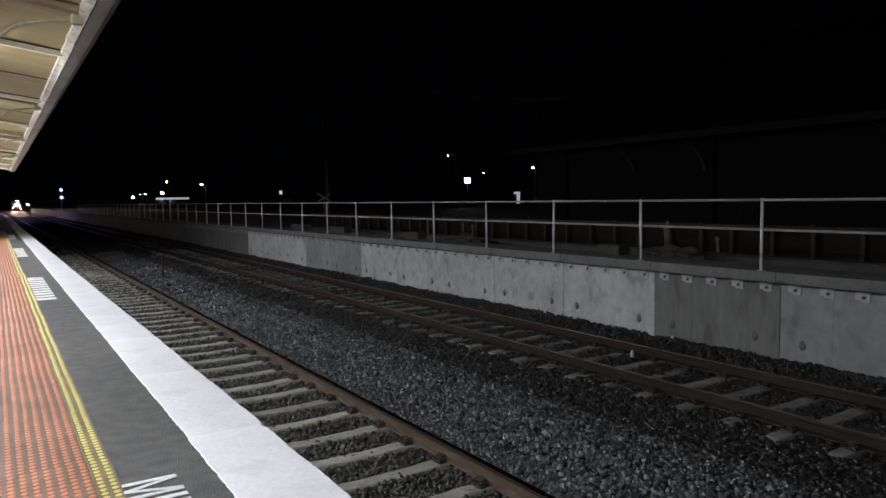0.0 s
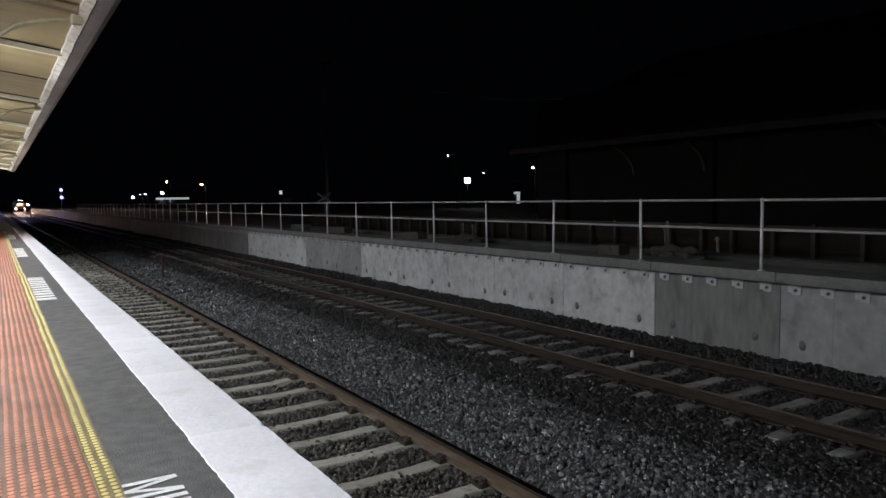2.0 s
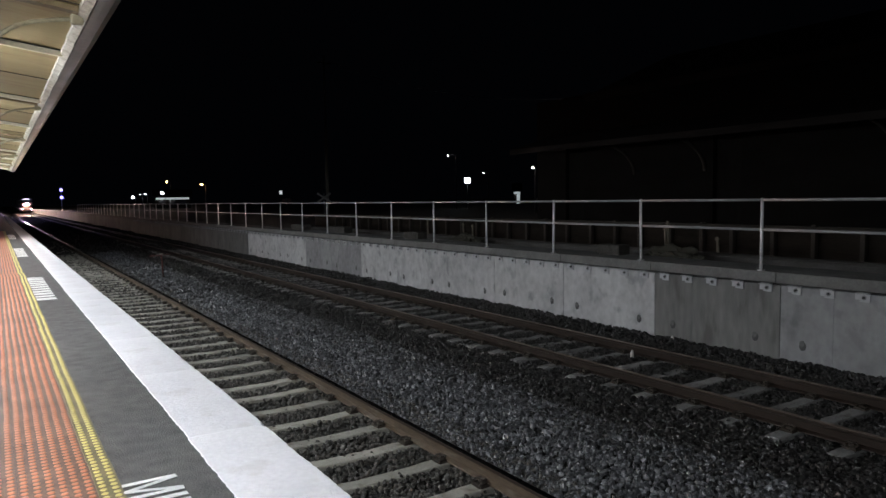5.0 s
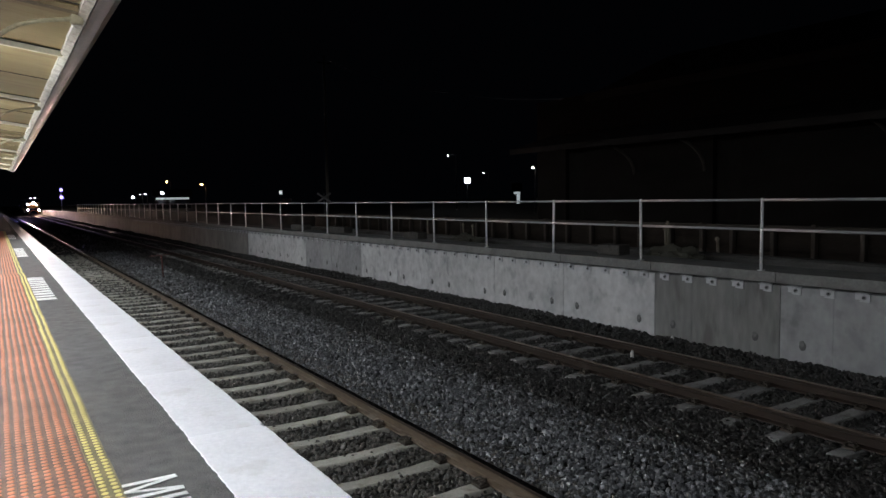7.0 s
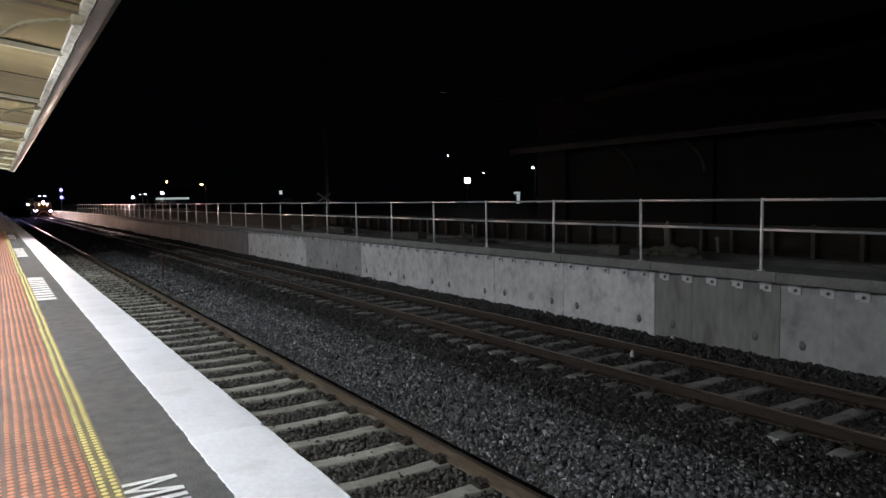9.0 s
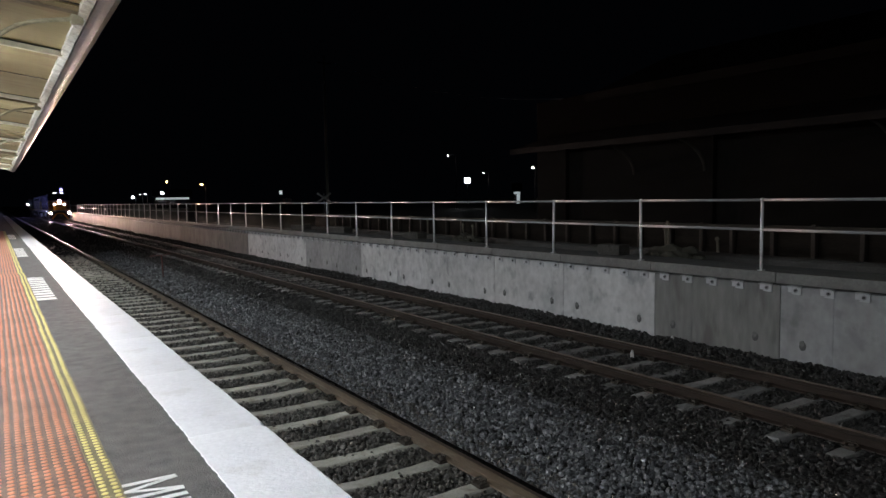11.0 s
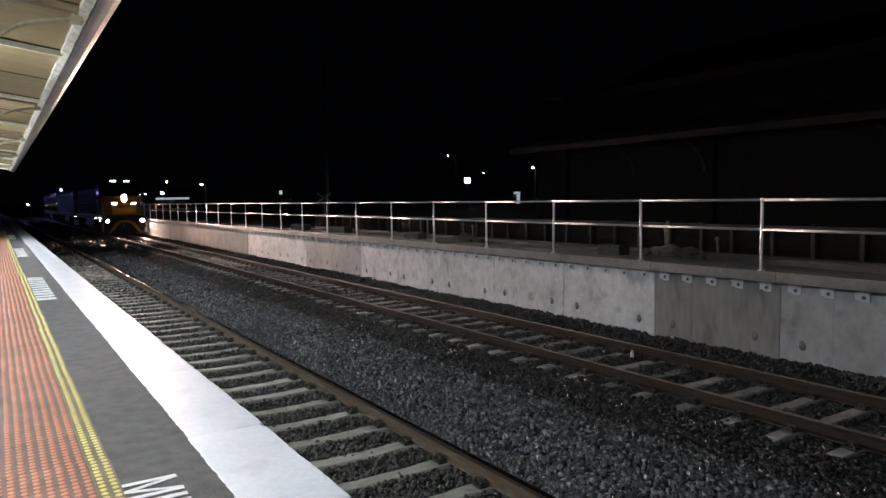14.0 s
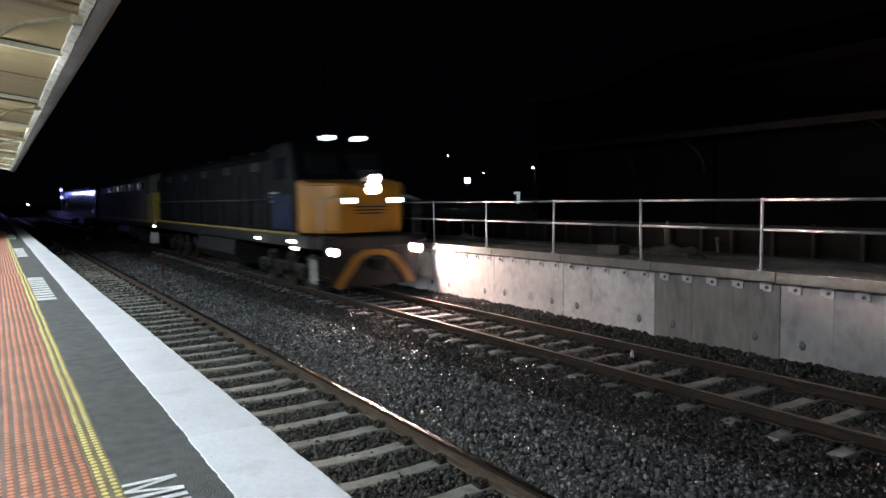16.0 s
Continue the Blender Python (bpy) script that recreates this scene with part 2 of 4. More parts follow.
BOARD = glow("number_board_glow", (0.95, 0.97, 1.0), 6.0)
STEP = glow("step_light_glow", (1.0, 0.9, 0.75), 22.0)
STEP_HIGH = glow("bright_step_light_glow", (1.0, 0.85, 0.68), 40.0)
SIGNAL = glow("signal_lens_glow", (0.30, 0.24, 1.0), 5.0)
COOL = glow("cool_led_glow", (0.36, 0.36, 1.0), 800.0)
SODIUM = glow("sodium_lamp_glow", (1.0, 0.55, 0.2), 30.0)
WARMW = glow("warm_white_lamp_glow", (1.0, 0.9, 0.75), 30.0)
WHITEL = glow("white_lamp_glow", (0.9, 0.95, 1.0), 30.0)
DIMW = glow("dim_window_glow", (0.9, 0.95, 1.0), 0.55)
DIMG = glow("lit_awning_glow", (0.85, 0.95, 1.0), 0.35)
FLUO = glow("fluorescent_diffuser", (0.93, 0.96, 1.0), 150.0)


# ---- mesh helpers ----
def box(bm, c, s, bevel=0.0, mi=0, rot=None):
    """A box of size s round c, added to bm."""
    g = bmesh.ops.create_cube(bm, size=1.0)
    M = Matrix.Translation(c) @ (rot or Matrix()) @ Matrix.Diagonal((*s, 1))
    bmesh.ops.transform(bm, matrix=M, verts=g["verts"])
    fs = {f for v in g["verts"] for f in v.link_faces}
    if bevel:
        es = list({e for f in fs for e in f.edges})
        r = bmesh.ops.bevel(bm, geom=es, offset=bevel, segments=2, affect="EDGES", profile=0.6)
        fs |= set(r["faces"])
    for f in fs:
        if f.is_valid:
            f.material_index = mi
    return bm


def rod(bm, a, b, r, seg=10, r2=None, mi=0):
    """A round bar from a to b."""
    a, b = Vector(a), Vector(b)
    d = b - a
    g = bmesh.ops.create_cone(bm, cap_ends=True, segments=seg, radius1=r, radius2=r if r2 is None else r2, depth=d.length)
    M = Matrix.Translation((a + b) / 2) @ d.to_track_quat("Z", "Y").to_matrix().to_4x4()
    bmesh.ops.transform(bm, matrix=M, verts=g["verts"])
    for v in g["verts"]:
        for f in v.link_faces:
            f.smooth = len(f.verts) == 4
            f.material_index = mi
    return bm


def ball(bm, c, r, sub=2, squash=(1, 1, 1)):
    g = bmesh.ops.create_icosphere(bm, subdivisions=sub, radius=r)
    bmesh.ops.transform(bm, matrix=Matrix.Translation(c) @ Matrix.Diagonal((*squash, 1)), verts=g["verts"])
    for v in g["verts"]:
        for f in v.link_faces:
            f.smooth = True
    return bm


def tube(bm, pts, r, seg=8):
    """A bent round bar swept through pts."""
    pts = [Vector(q) for q in pts]
    rings = []
    side = None
    for i, q in enumerate(pts):
        d = (pts[min(i + 1, len(pts) - 1)] - pts[max(i - 1, 0)]).normalized()
        if side is None:
            side = d.orthogonal().normalized()
        side = (side - d * side.dot(d)).normalized()
        up = d.cross(side)
        rings.append([bm.verts.new(q + r * (math.cos(2 * math.pi * k / seg) * side + math.sin(2 * math.pi * k / seg) * up)) for k in range(seg)])
    fs = [bm.faces.new((ra[k], ra[(k + 1) % seg], rb[(k + 1) % seg], rb[k])) for ra, rb in zip(rings, rings[1:]) for k in range(seg)]
    for f in fs:
        f.smooth = True
    fs += [bm.faces.new(rings[0][::-1]), bm.faces.new(rings[-1])]
    bmesh.ops.recalc_face_normals(bm, faces=fs)
    return bm


def prism(bm, outline, axis, lo, hi, mi=0):
    """An outline in two axes pushed along the third (0 x, 1 y, 2 z)."""
    def place(p, q, k):
        return {0: (k, p, q), 1: (p, k, q), 2: (p, q, k)}[axis]
    A = [bm.verts.new(place(p, q, lo)) for p, q in outline]
    B = [bm.verts.new(place(p, q, hi)) for p, q in outline]
    n = len(outline)
    fs = [bm.faces.new((A[i], A[(i + 1) % n], B[(i + 1) % n], B[i])) for i in range(n)]
    fs += [bm.faces.new(A[::-1]), bm.faces.new(B)]
    for f in fs:
        f.material_index = mi
    bmesh.ops.recalc_face_normals(bm, faces=fs)
    return bm


def finish(bm, name, mats):
    me = bpy.data.meshes.new(name)
    bm.to_mesh(me)
    bm.free()
    for m in mats if isinstance(mats, (list, tuple)) else [mats]:
        me.materials.append(m)
    return me


def part(name, bm, mats, parent=None, label="", at=None):
    ob = new(name, bm if isinstance(bm, bpy.types.Mesh) else finish(bm, name, mats))
    if parent:
        ob.parent = parent
    if at is not None:
        ob.location = at
    return tagged(ob, label)


def B():
    return bmesh.new()


def setting(name, bm, mats, label, category):
    return tagged(part(name, bm, mats), label, category, kind="structure")


# ---- ground and track bed ----
bm = B()
box(bm, (0, 400, -0.75), (3000, 3000, 0.5))
setting("ground", bm, EARTH, "dark bare earth stretching away at night", "ground")


def bed_height(x, y):
    """Top of the ballast bed across the tracks."""
    h = -0.205 + 0.012 * math.sin(3.1 * x + 0.7 * y) + 0.01 * math.sin(5.3 * y + x)
    if 4.6 < x < 6.7:
        h += 0.05 * math.sin((x - 4.6) / 2.1 * math.pi) + 0.02
    if x > 9.05:
        h += min((x - 9.05) / 0.6, 1) * 0.2
    if x < 2.3:
        h -= 0.03
    return h


bm = B()
xs = [1.3 + 0.25 * i for i in range(36)]
ys = [-10 + 0.5 * j for j in range(100)] + [40 + 8 * j for j in range(62)]
rows = [[bm.verts.new((x, y, bed_height(x, y) - 0.015)) for x in xs] for y in ys]
for r0, r1 in zip(rows, rows[1:]):
    for i in range(len(xs) - 1):
        bm.faces.new((r0[i], r0[i + 1], r1[i + 1], r1[i]))
setting("track_bed", bm, BED, "dark crushed stone bed under two railway tracks", "track bed")


NEAR_GAUGE, FAR_GAUGE = (2.31, 3.80), (7.52, 8.995)
SLEEPERS = ((3.055, 6.545 - 0.683 * 9, 0.683), (8.2575, 3.68 - 0.655 * 5, 0.655))   # middle, first, step


def stones(name, count, x0, x1, y0, y1, size, material, label, seed, dense_near=1.0):
    """Loose crushed stones lying on the bed, one mesh."""
    rng = np.random.default_rng(seed)
    t = (1 + 5 ** 0.5) / 2
    ico = np.array([(-1, t, 0), (1, t, 0), (-1, -t, 0), (1, -t, 0), (0, -1, t), (0, 1, t), (0, -1, -t), (0, 1, -t),
                    (t, 0, -1), (t, 0, 1), (-t, 0, -1), (-t, 0, 1)]) / (1 + t * t) ** 0.5
    probe = B()
    bmesh.ops.convex_hull(probe, input=[probe.verts.new(v) for v in ico])
    probe.verts.index_update()
    tri = np.array([[v.index for v in f.verts] for f in probe.faces])
    probe.free()
    x = rng.uniform(x0, x1, count)
    y = y0 + (y1 - y0) * rng.random(count) ** dense_near
    z = np.array([bed_height(a, b) for a, b in zip(x, y)]) + rng.uniform(-0.01, 0.02, count)
    keep = np.ones(count, bool)
    for mid, first, step in SLEEPERS:
        off = np.abs((y - first + step / 2) % step - step / 2)
        reach = np.abs(x - mid)
        if mid < 5:
            clear, stray = (reach < 0.93) & (off < 0.10), 0.10
        else:
            off = np.abs((y + (x - mid) * 0.042 - first + step / 2) % step - step / 2)
            clear, stray = (reach < 1.13) & (off < 0.112), np.where(reach > 0.8, 0.03, np.where(reach < 0.35, 0.55, 0.26))
        keep &= ~(clear & (rng.random(count) > stray))
    x, y, z = x[keep], y[keep], z[keep]
    count = len(x)
    s = size * rng.uniform(0.55, 1.25, count)
    q = rng.normal(size=(count, 4))
    q /= np.linalg.norm(q, axis=1)[:, None]
    w, a, b, c = q.T
    R = np.stack([1 - 2 * (b * b + c * c), 2 * (a * b - c * w), 2 * (a * c + b * w), 2 * (a * b + c * w), 1 - 2 * (a * a + c * c),
                  2 * (b * c - a * w), 2 * (a * c - b * w), 2 * (b * c + a * w), 1 - 2 * (a * a + b * b)], 1).reshape(-1, 3, 3)
    V = ico[None] * rng.uniform(0.62, 1.25, (count, 12, 1)) * np.stack([np.ones(count), rng.uniform(0.6, 1, count), rng.uniform(0.5, 0.85, count)], 1)[:, None]
    V = np.einsum("nij,nkj->nki", R, V) * s[:, None, None] * 0.5 + np.stack([x, y, z], 1)[:, None]
    F = (tri[None] + 12 * np.arange(count)[:, None, None]).reshape(-1, 3)
    me = bpy.data.meshes.new(name)
    me.vertices.add(12 * count)
    me.vertices.foreach_set("co", V.ravel().astype(np.float32))
    me.loops.add(F.size)
    me.loops.foreach_set("vertex_index", F.ravel().astype(np.int32))
    me.polygons.add(len(F))
    me.polygons.foreach_set("loop_start", np.arange(0, F.size, 3, dtype=np.int32))
    me.update(calc_edges=True)
    me.shade_flat()
    me.materials.append(material)
    return tagged(new(name, me), label, "ballast", kind="stuff")


stones("ballast", 20000, 4.05, 5.95, 1.2, 18.0, 0.070, BALLAST, "loose pale grey crushed stone between the tracks", 1, 1.2)
stones("ballast", 24000, 1.6, 4.5, 1.2, 18.0, 0.060, BALLAST_BROWN, "brownish ballast stones round the near track", 5, 1.2)
stones("ballast", 40000, 5.35, 9.95, 1.2, 18.0, 0.066, BALLAST_DARK, "darker ballast stones round the far track", 2, 1.2)
stones("ballast", 4200, 4.2, 5.8, 18.0, 42.0, 0.10, BALLAST, "loose grey ballast stones further down the line", 3, 1.4)
stones("ballast", 5500, 1.6, 4.4, 18.0, 42.0, 0.09, BALLAST_BROWN, "brownish ballast stones further down the near track", 6, 1.4)
stones("ballast", 10000, 5.5, 9.95, 18.0, 42.0, 0.10, BALLAST_DARK, "darker ballast stones further down the line", 4, 1.4)
stones("ballast", 15000, 1.6, 9.95, 42.0, 175.0, 0.19, BALLAST_DARK, "dark ballast stones far down the line", 7, 1.5)

# ---- rails and sleepers ----
HEAD_PROFILE = [(-0.035, 0.0), (-0.028, 0.004), (0.028, 0.004), (0.035, 0.0), (0.036, -0.03), (0.010, -0.045), (-0.010, -0.045), (-0.036, -0.03)]
WEB_PROFILE = [(-0.010, -0.045), (0.010, -0.045), (0.009, -0.125), (0.066, -0.142), (0.07, -0.155), (-0.07, -0.155), (-0.066, -0.142), (-0.009, -0.125)]
for x in NEAR_GAUGE + FAR_GAUGE:
    bm = B()
    prism(bm, WEB_PROFILE, 1, -15, 420)
    steel = RUST_PALE if x < 5 else RUST
    rail = part("rail", bm, steel, at=(x, 0, 0))
    tagged(rail, "rusty brown steel running rail with a worn bright head" if x < 5 else "dark rusty running rail with a browned head", "rail", "running rails")
    bm = B()
    prism(bm, HEAD_PROFILE, 1, -15, 420)
    for f in bm.faces:
        if f.normal.z > 0.3:
            f.material_index = 1
    part("rail_head", bm, [RUST, POLISHED if x < 5 else RUST_TOP], rail, "worn bright rail head" if x < 5 else "browned rail head")


def sleeper(x, gauge, half, material):
    """A concrete sleeper with its four rail fastenings."""
    bm = B()
    outline = [(-half, -0.40), (half, -0.40), (half, -0.175), (half - 0.12, -0.163), (0.45, -0.163), (0.30, -0.174),
               (-0.30, -0.174), (-0.45, -0.163), (-half + 0.12, -0.163), (-half, -0.175)]
    prism(bm, outline, 1, -0.094, 0.094)
    bmesh.ops.bevel(bm, geom=[e for e in bm.edges if all(v.co.z > -0.3 for v in e.verts)], offset=0.012, segments=1, affect="EDGES")
    ob = part("sleeper", bm, material, at=(x, 0, 0))
    clip = B()
    box(clip, (0, 0, -0.152), (0.11, 0.15, 0.032), 0.008)
    box(clip, (0.015, 0, -0.132), (0.05, 0.06, 0.05), 0.010)
    tube(clip, [(-0.045, -0.055, -0.128), (0.01, -0.07, -0.112), (0.045, -0.03, -0.105), (0.03, 0.01, -0.104), (0.045, 0.045, -0.105), (0.0, 0.07, -0.114), (-0.045, 0.05, -0.128)], 0.011, 6)
    me = finish(clip, "fastening", CLIP)
    for rx in gauge:
        for side in (-0.115, 0.115):
            part("fastening", me, None, ob, at=(rx - x + side, 0, 0))
    return ob


for gauge, (mid, phase, step), group, words in ((NEAR_GAUGE, SLEEPERS[0], "sleepers of the near track", "pale concrete railway sleeper half sunk in ballast"),
                                                (FAR_GAUGE, SLEEPERS[1], "sleepers of the far track", "grey concrete sleeper between darker ballast stones")):
    first = sleeper(mid, gauge, *((0.98, SLEEPER) if mid < 5 else (1.16, SLEEPER_OLD)))
    tagged(first, words, "railway sleeper", group)
    first.location.y = phase
    skew = 0.0 if mid < 5 else -2.4
    first.rotation_euler.z = radians(skew)
    for k in range(1, 85):
        copy_thing(first, pose(mid + random.uniform(-0.02, 0.02), phase + step * k + random.uniform(-0.02, 0.02), random.uniform(-0.008, 0.004), 0, 0, skew + random.uniform(-0.6, 0.6)))

# ---- near platform ----
EDGE = 1.392
bm = B()
prism(bm, [(-9, -0.5), (EDGE - 0.09, -0.5), (EDGE - 0.09, PLAT - 0.16), (0.955, PLAT - 0.16), (0.955, PLAT), (-9, PLAT)], 1, -14, 185)
platform = setting("near_platform", bm, ASPHALT, "dark grey asphalt platform surface with concrete face", "platform")


def edge_slab(length, seed):
    """A white-painted coping slab with slightly ragged long edges."""
    rng = random.Random(seed)
    bm = B()
    n = int(length / 0.03)
    cols = []
    for j in range(n + 1):
        y = -length / 2 + length * j / n + 0.0
        l, r = 0.917 + 0.0015 * math.sin(j * 0.31 + seed) + rng.uniform(-0.004, 0.004), EDGE + 0.0025 * math.sin(j * 0.23 + 2 * seed) + rng.uniform(-0.004, 0.003) - (0.014 * rng.random() if j in (0, 1, n - 1, n) else 0)
        cols.append([bm.verts.new(q) for q in ((l, y, PLAT + 0.0005), (l + 0.006, y, PLAT + 0.004), (1.1, y, PLAT + 0.006 + rng.uniform(-0.001, 0.001)),
                                               (r - 0.012, y, PLAT + 0.006), (r, y, PLAT - 0.006), (r - 0.004, y, PLAT - 0.14))])
    for a, b in zip(cols, cols[1:]):
        for i in range(5):
            f = bm.faces.new((a[i], a[i + 1], b[i + 1], b[i]))
            f.smooth = False
    for c in (cols[0], cols[-1]):
        bm.faces.new(c)
    bmesh.ops.recalc_face_normals(bm, faces=bm.faces)
    return bm


slab_meshes = [finish(edge_slab(1.797, s), "coping_slab", WHITE) for s in range(5)]
for k in range(-2, 60):
    y = 4.34 + 1.8 * k + 0.9
    sl = part("coping_slab", slab_meshes[k % 5], None, platform, "white-painted coping slab" if k == 0 else "", at=(random.uniform(-0.006, 0.006), y, random.uniform(-0.0012, 0.0008)))
    sl.rotation_euler.z = random.uniform(-0.002, 0.002)


def tactile(columns, pitch, along, count):
    """One tile with rows of flat domes."""
    bm = B()
    w, l = columns * pitch, along * count
    box(bm, (w / 2, 0, 0.002), (w - 0.001, l - 0.001, 0.008), mi=1)
    for i in range(columns):
        for j in range(count):
            cx, cy = (i + 0.5) * pitch, -l / 2 + (j + 0.5) * along
            rings = []
            for rad, h in ((0.0185, 0.005), (0.0165, 0.009), (0.0105, 0.0108)):
                rings.append([bm.verts.new((cx + rad * math.cos(a * math.pi / 4), cy + rad * math.sin(a * math.pi / 4), h)) for a in range(8)])
            for ra, rb in zip(rings, rings[1:]):
                for a in range(8):
                    bm.faces.new((ra[a], ra[(a + 1) % 8], rb[(a + 1) % 8], rb[a])).smooth = True
            bm.faces.new(rings[-1])
    return bm


orange_me = finish(tactile(6, 0.0555, 0.0555, 10), "orange_tile", [ORANGE, ORANGE_DARK])
yellow_me = finish(tactile(2, 0.0555, 0.0555, 10), "yellow_tile", [YELLOW, YELLOW_DARK])
paving = tagged(new("tactile_paving"), "orange tactile paving with a yellow dotted border strip", "tactile paving", kind="structure")
for k in range(80):
    y = 1.2 + 0.555 * k
    jog = 0.012 * math.sin(k * 1.7) * (0.4 if k < 27 else 1.0) - (0.03 if k >= 29 else 0)
    for x, me in ((-0.309, orange_me), (0.0245, orange_me), (0.358, yellow_me)):
        part("orange_tile" if me is orange_me else "yellow_tile", me, None, paving, at=(x + jog * 0.5, y, PLAT))


def painted_word(y0, y1, seed, bold=False):
    """Worn lettering, mostly plain bars, letters standing across the platform."""
    rng = random.Random(seed)
    root = tagged(new("painted_word"), "worn white lettering painted on the asphalt platform", "floor marking", "painted words")
    root.location = (0.60, y1, PLAT)

    def letter(*strokes):
        bm = B()
        for ya, yb, thick in strokes:
            d = Vector((0.265, yb - ya))
            box(bm, (0, (ya + yb) / 2 - y1, 0.004 + 0.0004 * len(bm.verts) / 8), (d.length, thick, 0.003), rot=Matrix.Rotation(math.atan2(d.y, d.x), 4, "Z"))
        part("letter", bm, LINEPAINT, root)

    # the first two letters can be made out: a broad zigzag and a single bar
    letter((y1, y1, 0.034), (y1 - 0.095, y1 - 0.012, 0.028), (y1 - 0.095, y1 - 0.178, 0.028), (y1 - 0.19, y1 - 0.19, 0.034))
    letter((y1 - 0.265, y1 - 0.265, 0.04))
    y = y1 - 0.34
    while y > y0 + 0.2:
        if bold:
            w = rng.uniform(0.20, 0.27)
            letter((y - w / 2, y - w / 2, w))
            y -= w + rng.uniform(0.10, 0.15)
            continue
        w = rng.choice((0.15, 0.18, 0.20))
        middle = (y, y - w, 0.030) if rng.random() < 0.5 else (y - w * 0.5, y - w * 0.5, 0.030)
        letter((y, y, 0.034), (y - w, y - w, 0.034), middle)
        y -= w + 0.095 + (0.05 if rng.random() < 0.2 else 0.0)


for i, (a, b) in enumerate(((0.6, 3.78), (12.05, 15.85), (22.2, 26.9), (34.2, 39.5))):
    painted_word(a, b, 5 + i, i > 0)

# ---- canopy over the near platform ----
CEIL_Y0, CEIL_Y1 = -13.0, 34.2


def ceil_z(x):
    return 3.95 + 0.135 * (0.7 - x)


RAFTER, BOARD_PITCH = 7.60, 1.80      # a rafter, and the step between board joints
bm = B()
for k in range(-11, 16):
    y = RAFTER + BOARD_PITCH * k
    if CEIL_Y0 < y + BOARD_PITCH and y < CEIL_Y1:
        prism(bm, [(-6.0, ceil_z(-6.0)), (0.72, ceil_z(0.72)), (0.72, ceil_z(0.72) + 0.03), (-6.0, ceil_z(-6.0) + 0.03)], 1, max(y - 0.005, CEIL_Y0), min(y + BOARD_PITCH - (0.075 if k % 2 else 0.035), CEIL_Y1))
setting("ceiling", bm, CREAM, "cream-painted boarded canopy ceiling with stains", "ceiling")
bm = B()
prism(bm, [(-6.2, ceil_z(-6.2) + 0.06), (0.85, ceil_z(0.85) + 0.06), (0.85, ceil_z(0.85) + 0.09), (-6.2, ceil_z(-6.2) + 0.09)], 1, CEIL_Y0, CEIL_Y1)
setting("roof", bm, ROOF, "corrugated iron canopy roof seen only from beneath", "roof")

canopy = tagged(new("canopy_frame"), "cream canopy rafters, curved iron brackets and flaking edge beam", "canopy", kind="structure")
for k in range(-5, 8):
    y = RAFTER + 2 * BOARD_PITCH * k
    if not CEIL_Y0 < y < CEIL_Y1:
        continue
    bm = B()
    prism(bm, [(-6.0, ceil_z(-6.0) - 0.003), (0.62, ceil_z(0.62) - 0.003), (0.62, ceil_z(0.62) - 0.055), (-6.0, ceil_z(-6.0) - 0.055)], 1, y - 0.026, y + 0.026)
    part("rafter", bm, CREAM_BEAM, canopy)
for k in range(-11, 15):
    y = RAFTER + BOARD_PITCH * k
    if CEIL_Y0 < y < CEIL_Y1:
        # thin dark strip paints the shade in the joint and beside the rafter
        bm = B()
        lo, hi = (y - 0.062, y - 0.026) if k % 2 == 0 else (y - 0.028, y - 0.008)
        prism(bm, [(-6.0, ceil_z(-6.0) - 0.002), (0.60, ceil_z(0.60) - 0.002), (0.60, ceil_z(0.60) - 0.008), (-6.0, ceil_z(-6.0) - 0.008)], 1, lo, hi)
        part("joint_strip", bm, TIMBER, canopy, "dark strip painting the shade at a board joint" if k == 0 else "")
for k in range(-3, 5):
    y = 6.0 + 5.70 * k
    if y < CEIL_Y0:
        continue
    bm = B()
    pts = [(0.60, y, 3.906)]
    for a in range(15):
        u = a * 0.07
        pts.append((0.577 - u, y, 3.90 - 0.15 * u - 1.8 * u ** 4))
    tube(bm, pts, 0.016, 8)
    part("curved_bracket", bm, BRACKET_PAINT, canopy)
    # the bearer's brown is the shade under the roof, put into its colour
    bm = B()
    prism(bm, [(-6.0, ceil_z(-6.0) - 0.002), (0.60, ceil_z(0.60) - 0.002), (0.60, ceil_z(0.60) - 0.04), (-6.0, ceil_z(-6.0) - 0.04)], 1, y - 0.15, y - 0.05)
    part("bearer", bm, BEARER, canopy, "bearer with its shade painted in brown")
    bm = B()
    box(bm, (0.60, y, 3.900), (0.085, 0.075, 0.075), 0.015)
    rod(bm, (0.575, y, 3.895), (0.555, y, 3.895), 0.032, 12)
    part("bracket_shoe", bm, BRACKET_PAINT, canopy)
    bm = B()
    rod(bm, (-1.8, y, PLAT), (-1.8, y, ceil_z(-1.8)), 0.07, 14)
    rod(bm, (-1.8, y, PLAT), (-1.8, y, PLAT + 0.5), 0.10, 14)
    part("column", bm, CREAM_BEAM, canopy)
rng = random.Random(4)
bm = B()
prev = None
for j in range(int((CEIL_Y1 - CEIL_Y0) / 0.07) + 1):
    y = CEIL_Y0 + 0.07 * j
    e = 0.005 * noise.noise((0, y * 1.7, 0)) + rng.uniform(-0.005, 0.005)
    cur = [bm.verts.new(q) for q in ((0.607 + e, y, 3.99), (0.604 + e, y, 3.925 + e), (0.664 + e, y, 3.898 + e * 0.6), (0.672, y, 3.99))]
    if prev:
        for a in range(4):
            bm.faces.new((prev[a], prev[(a + 1) % 4], cur[(a + 1) % 4], cur[a]))
    else:
        bm.faces.new(cur)
    prev = cur
bm.faces.new(prev)
bmesh.ops.recalc_face_normals(bm, faces=bm.faces)
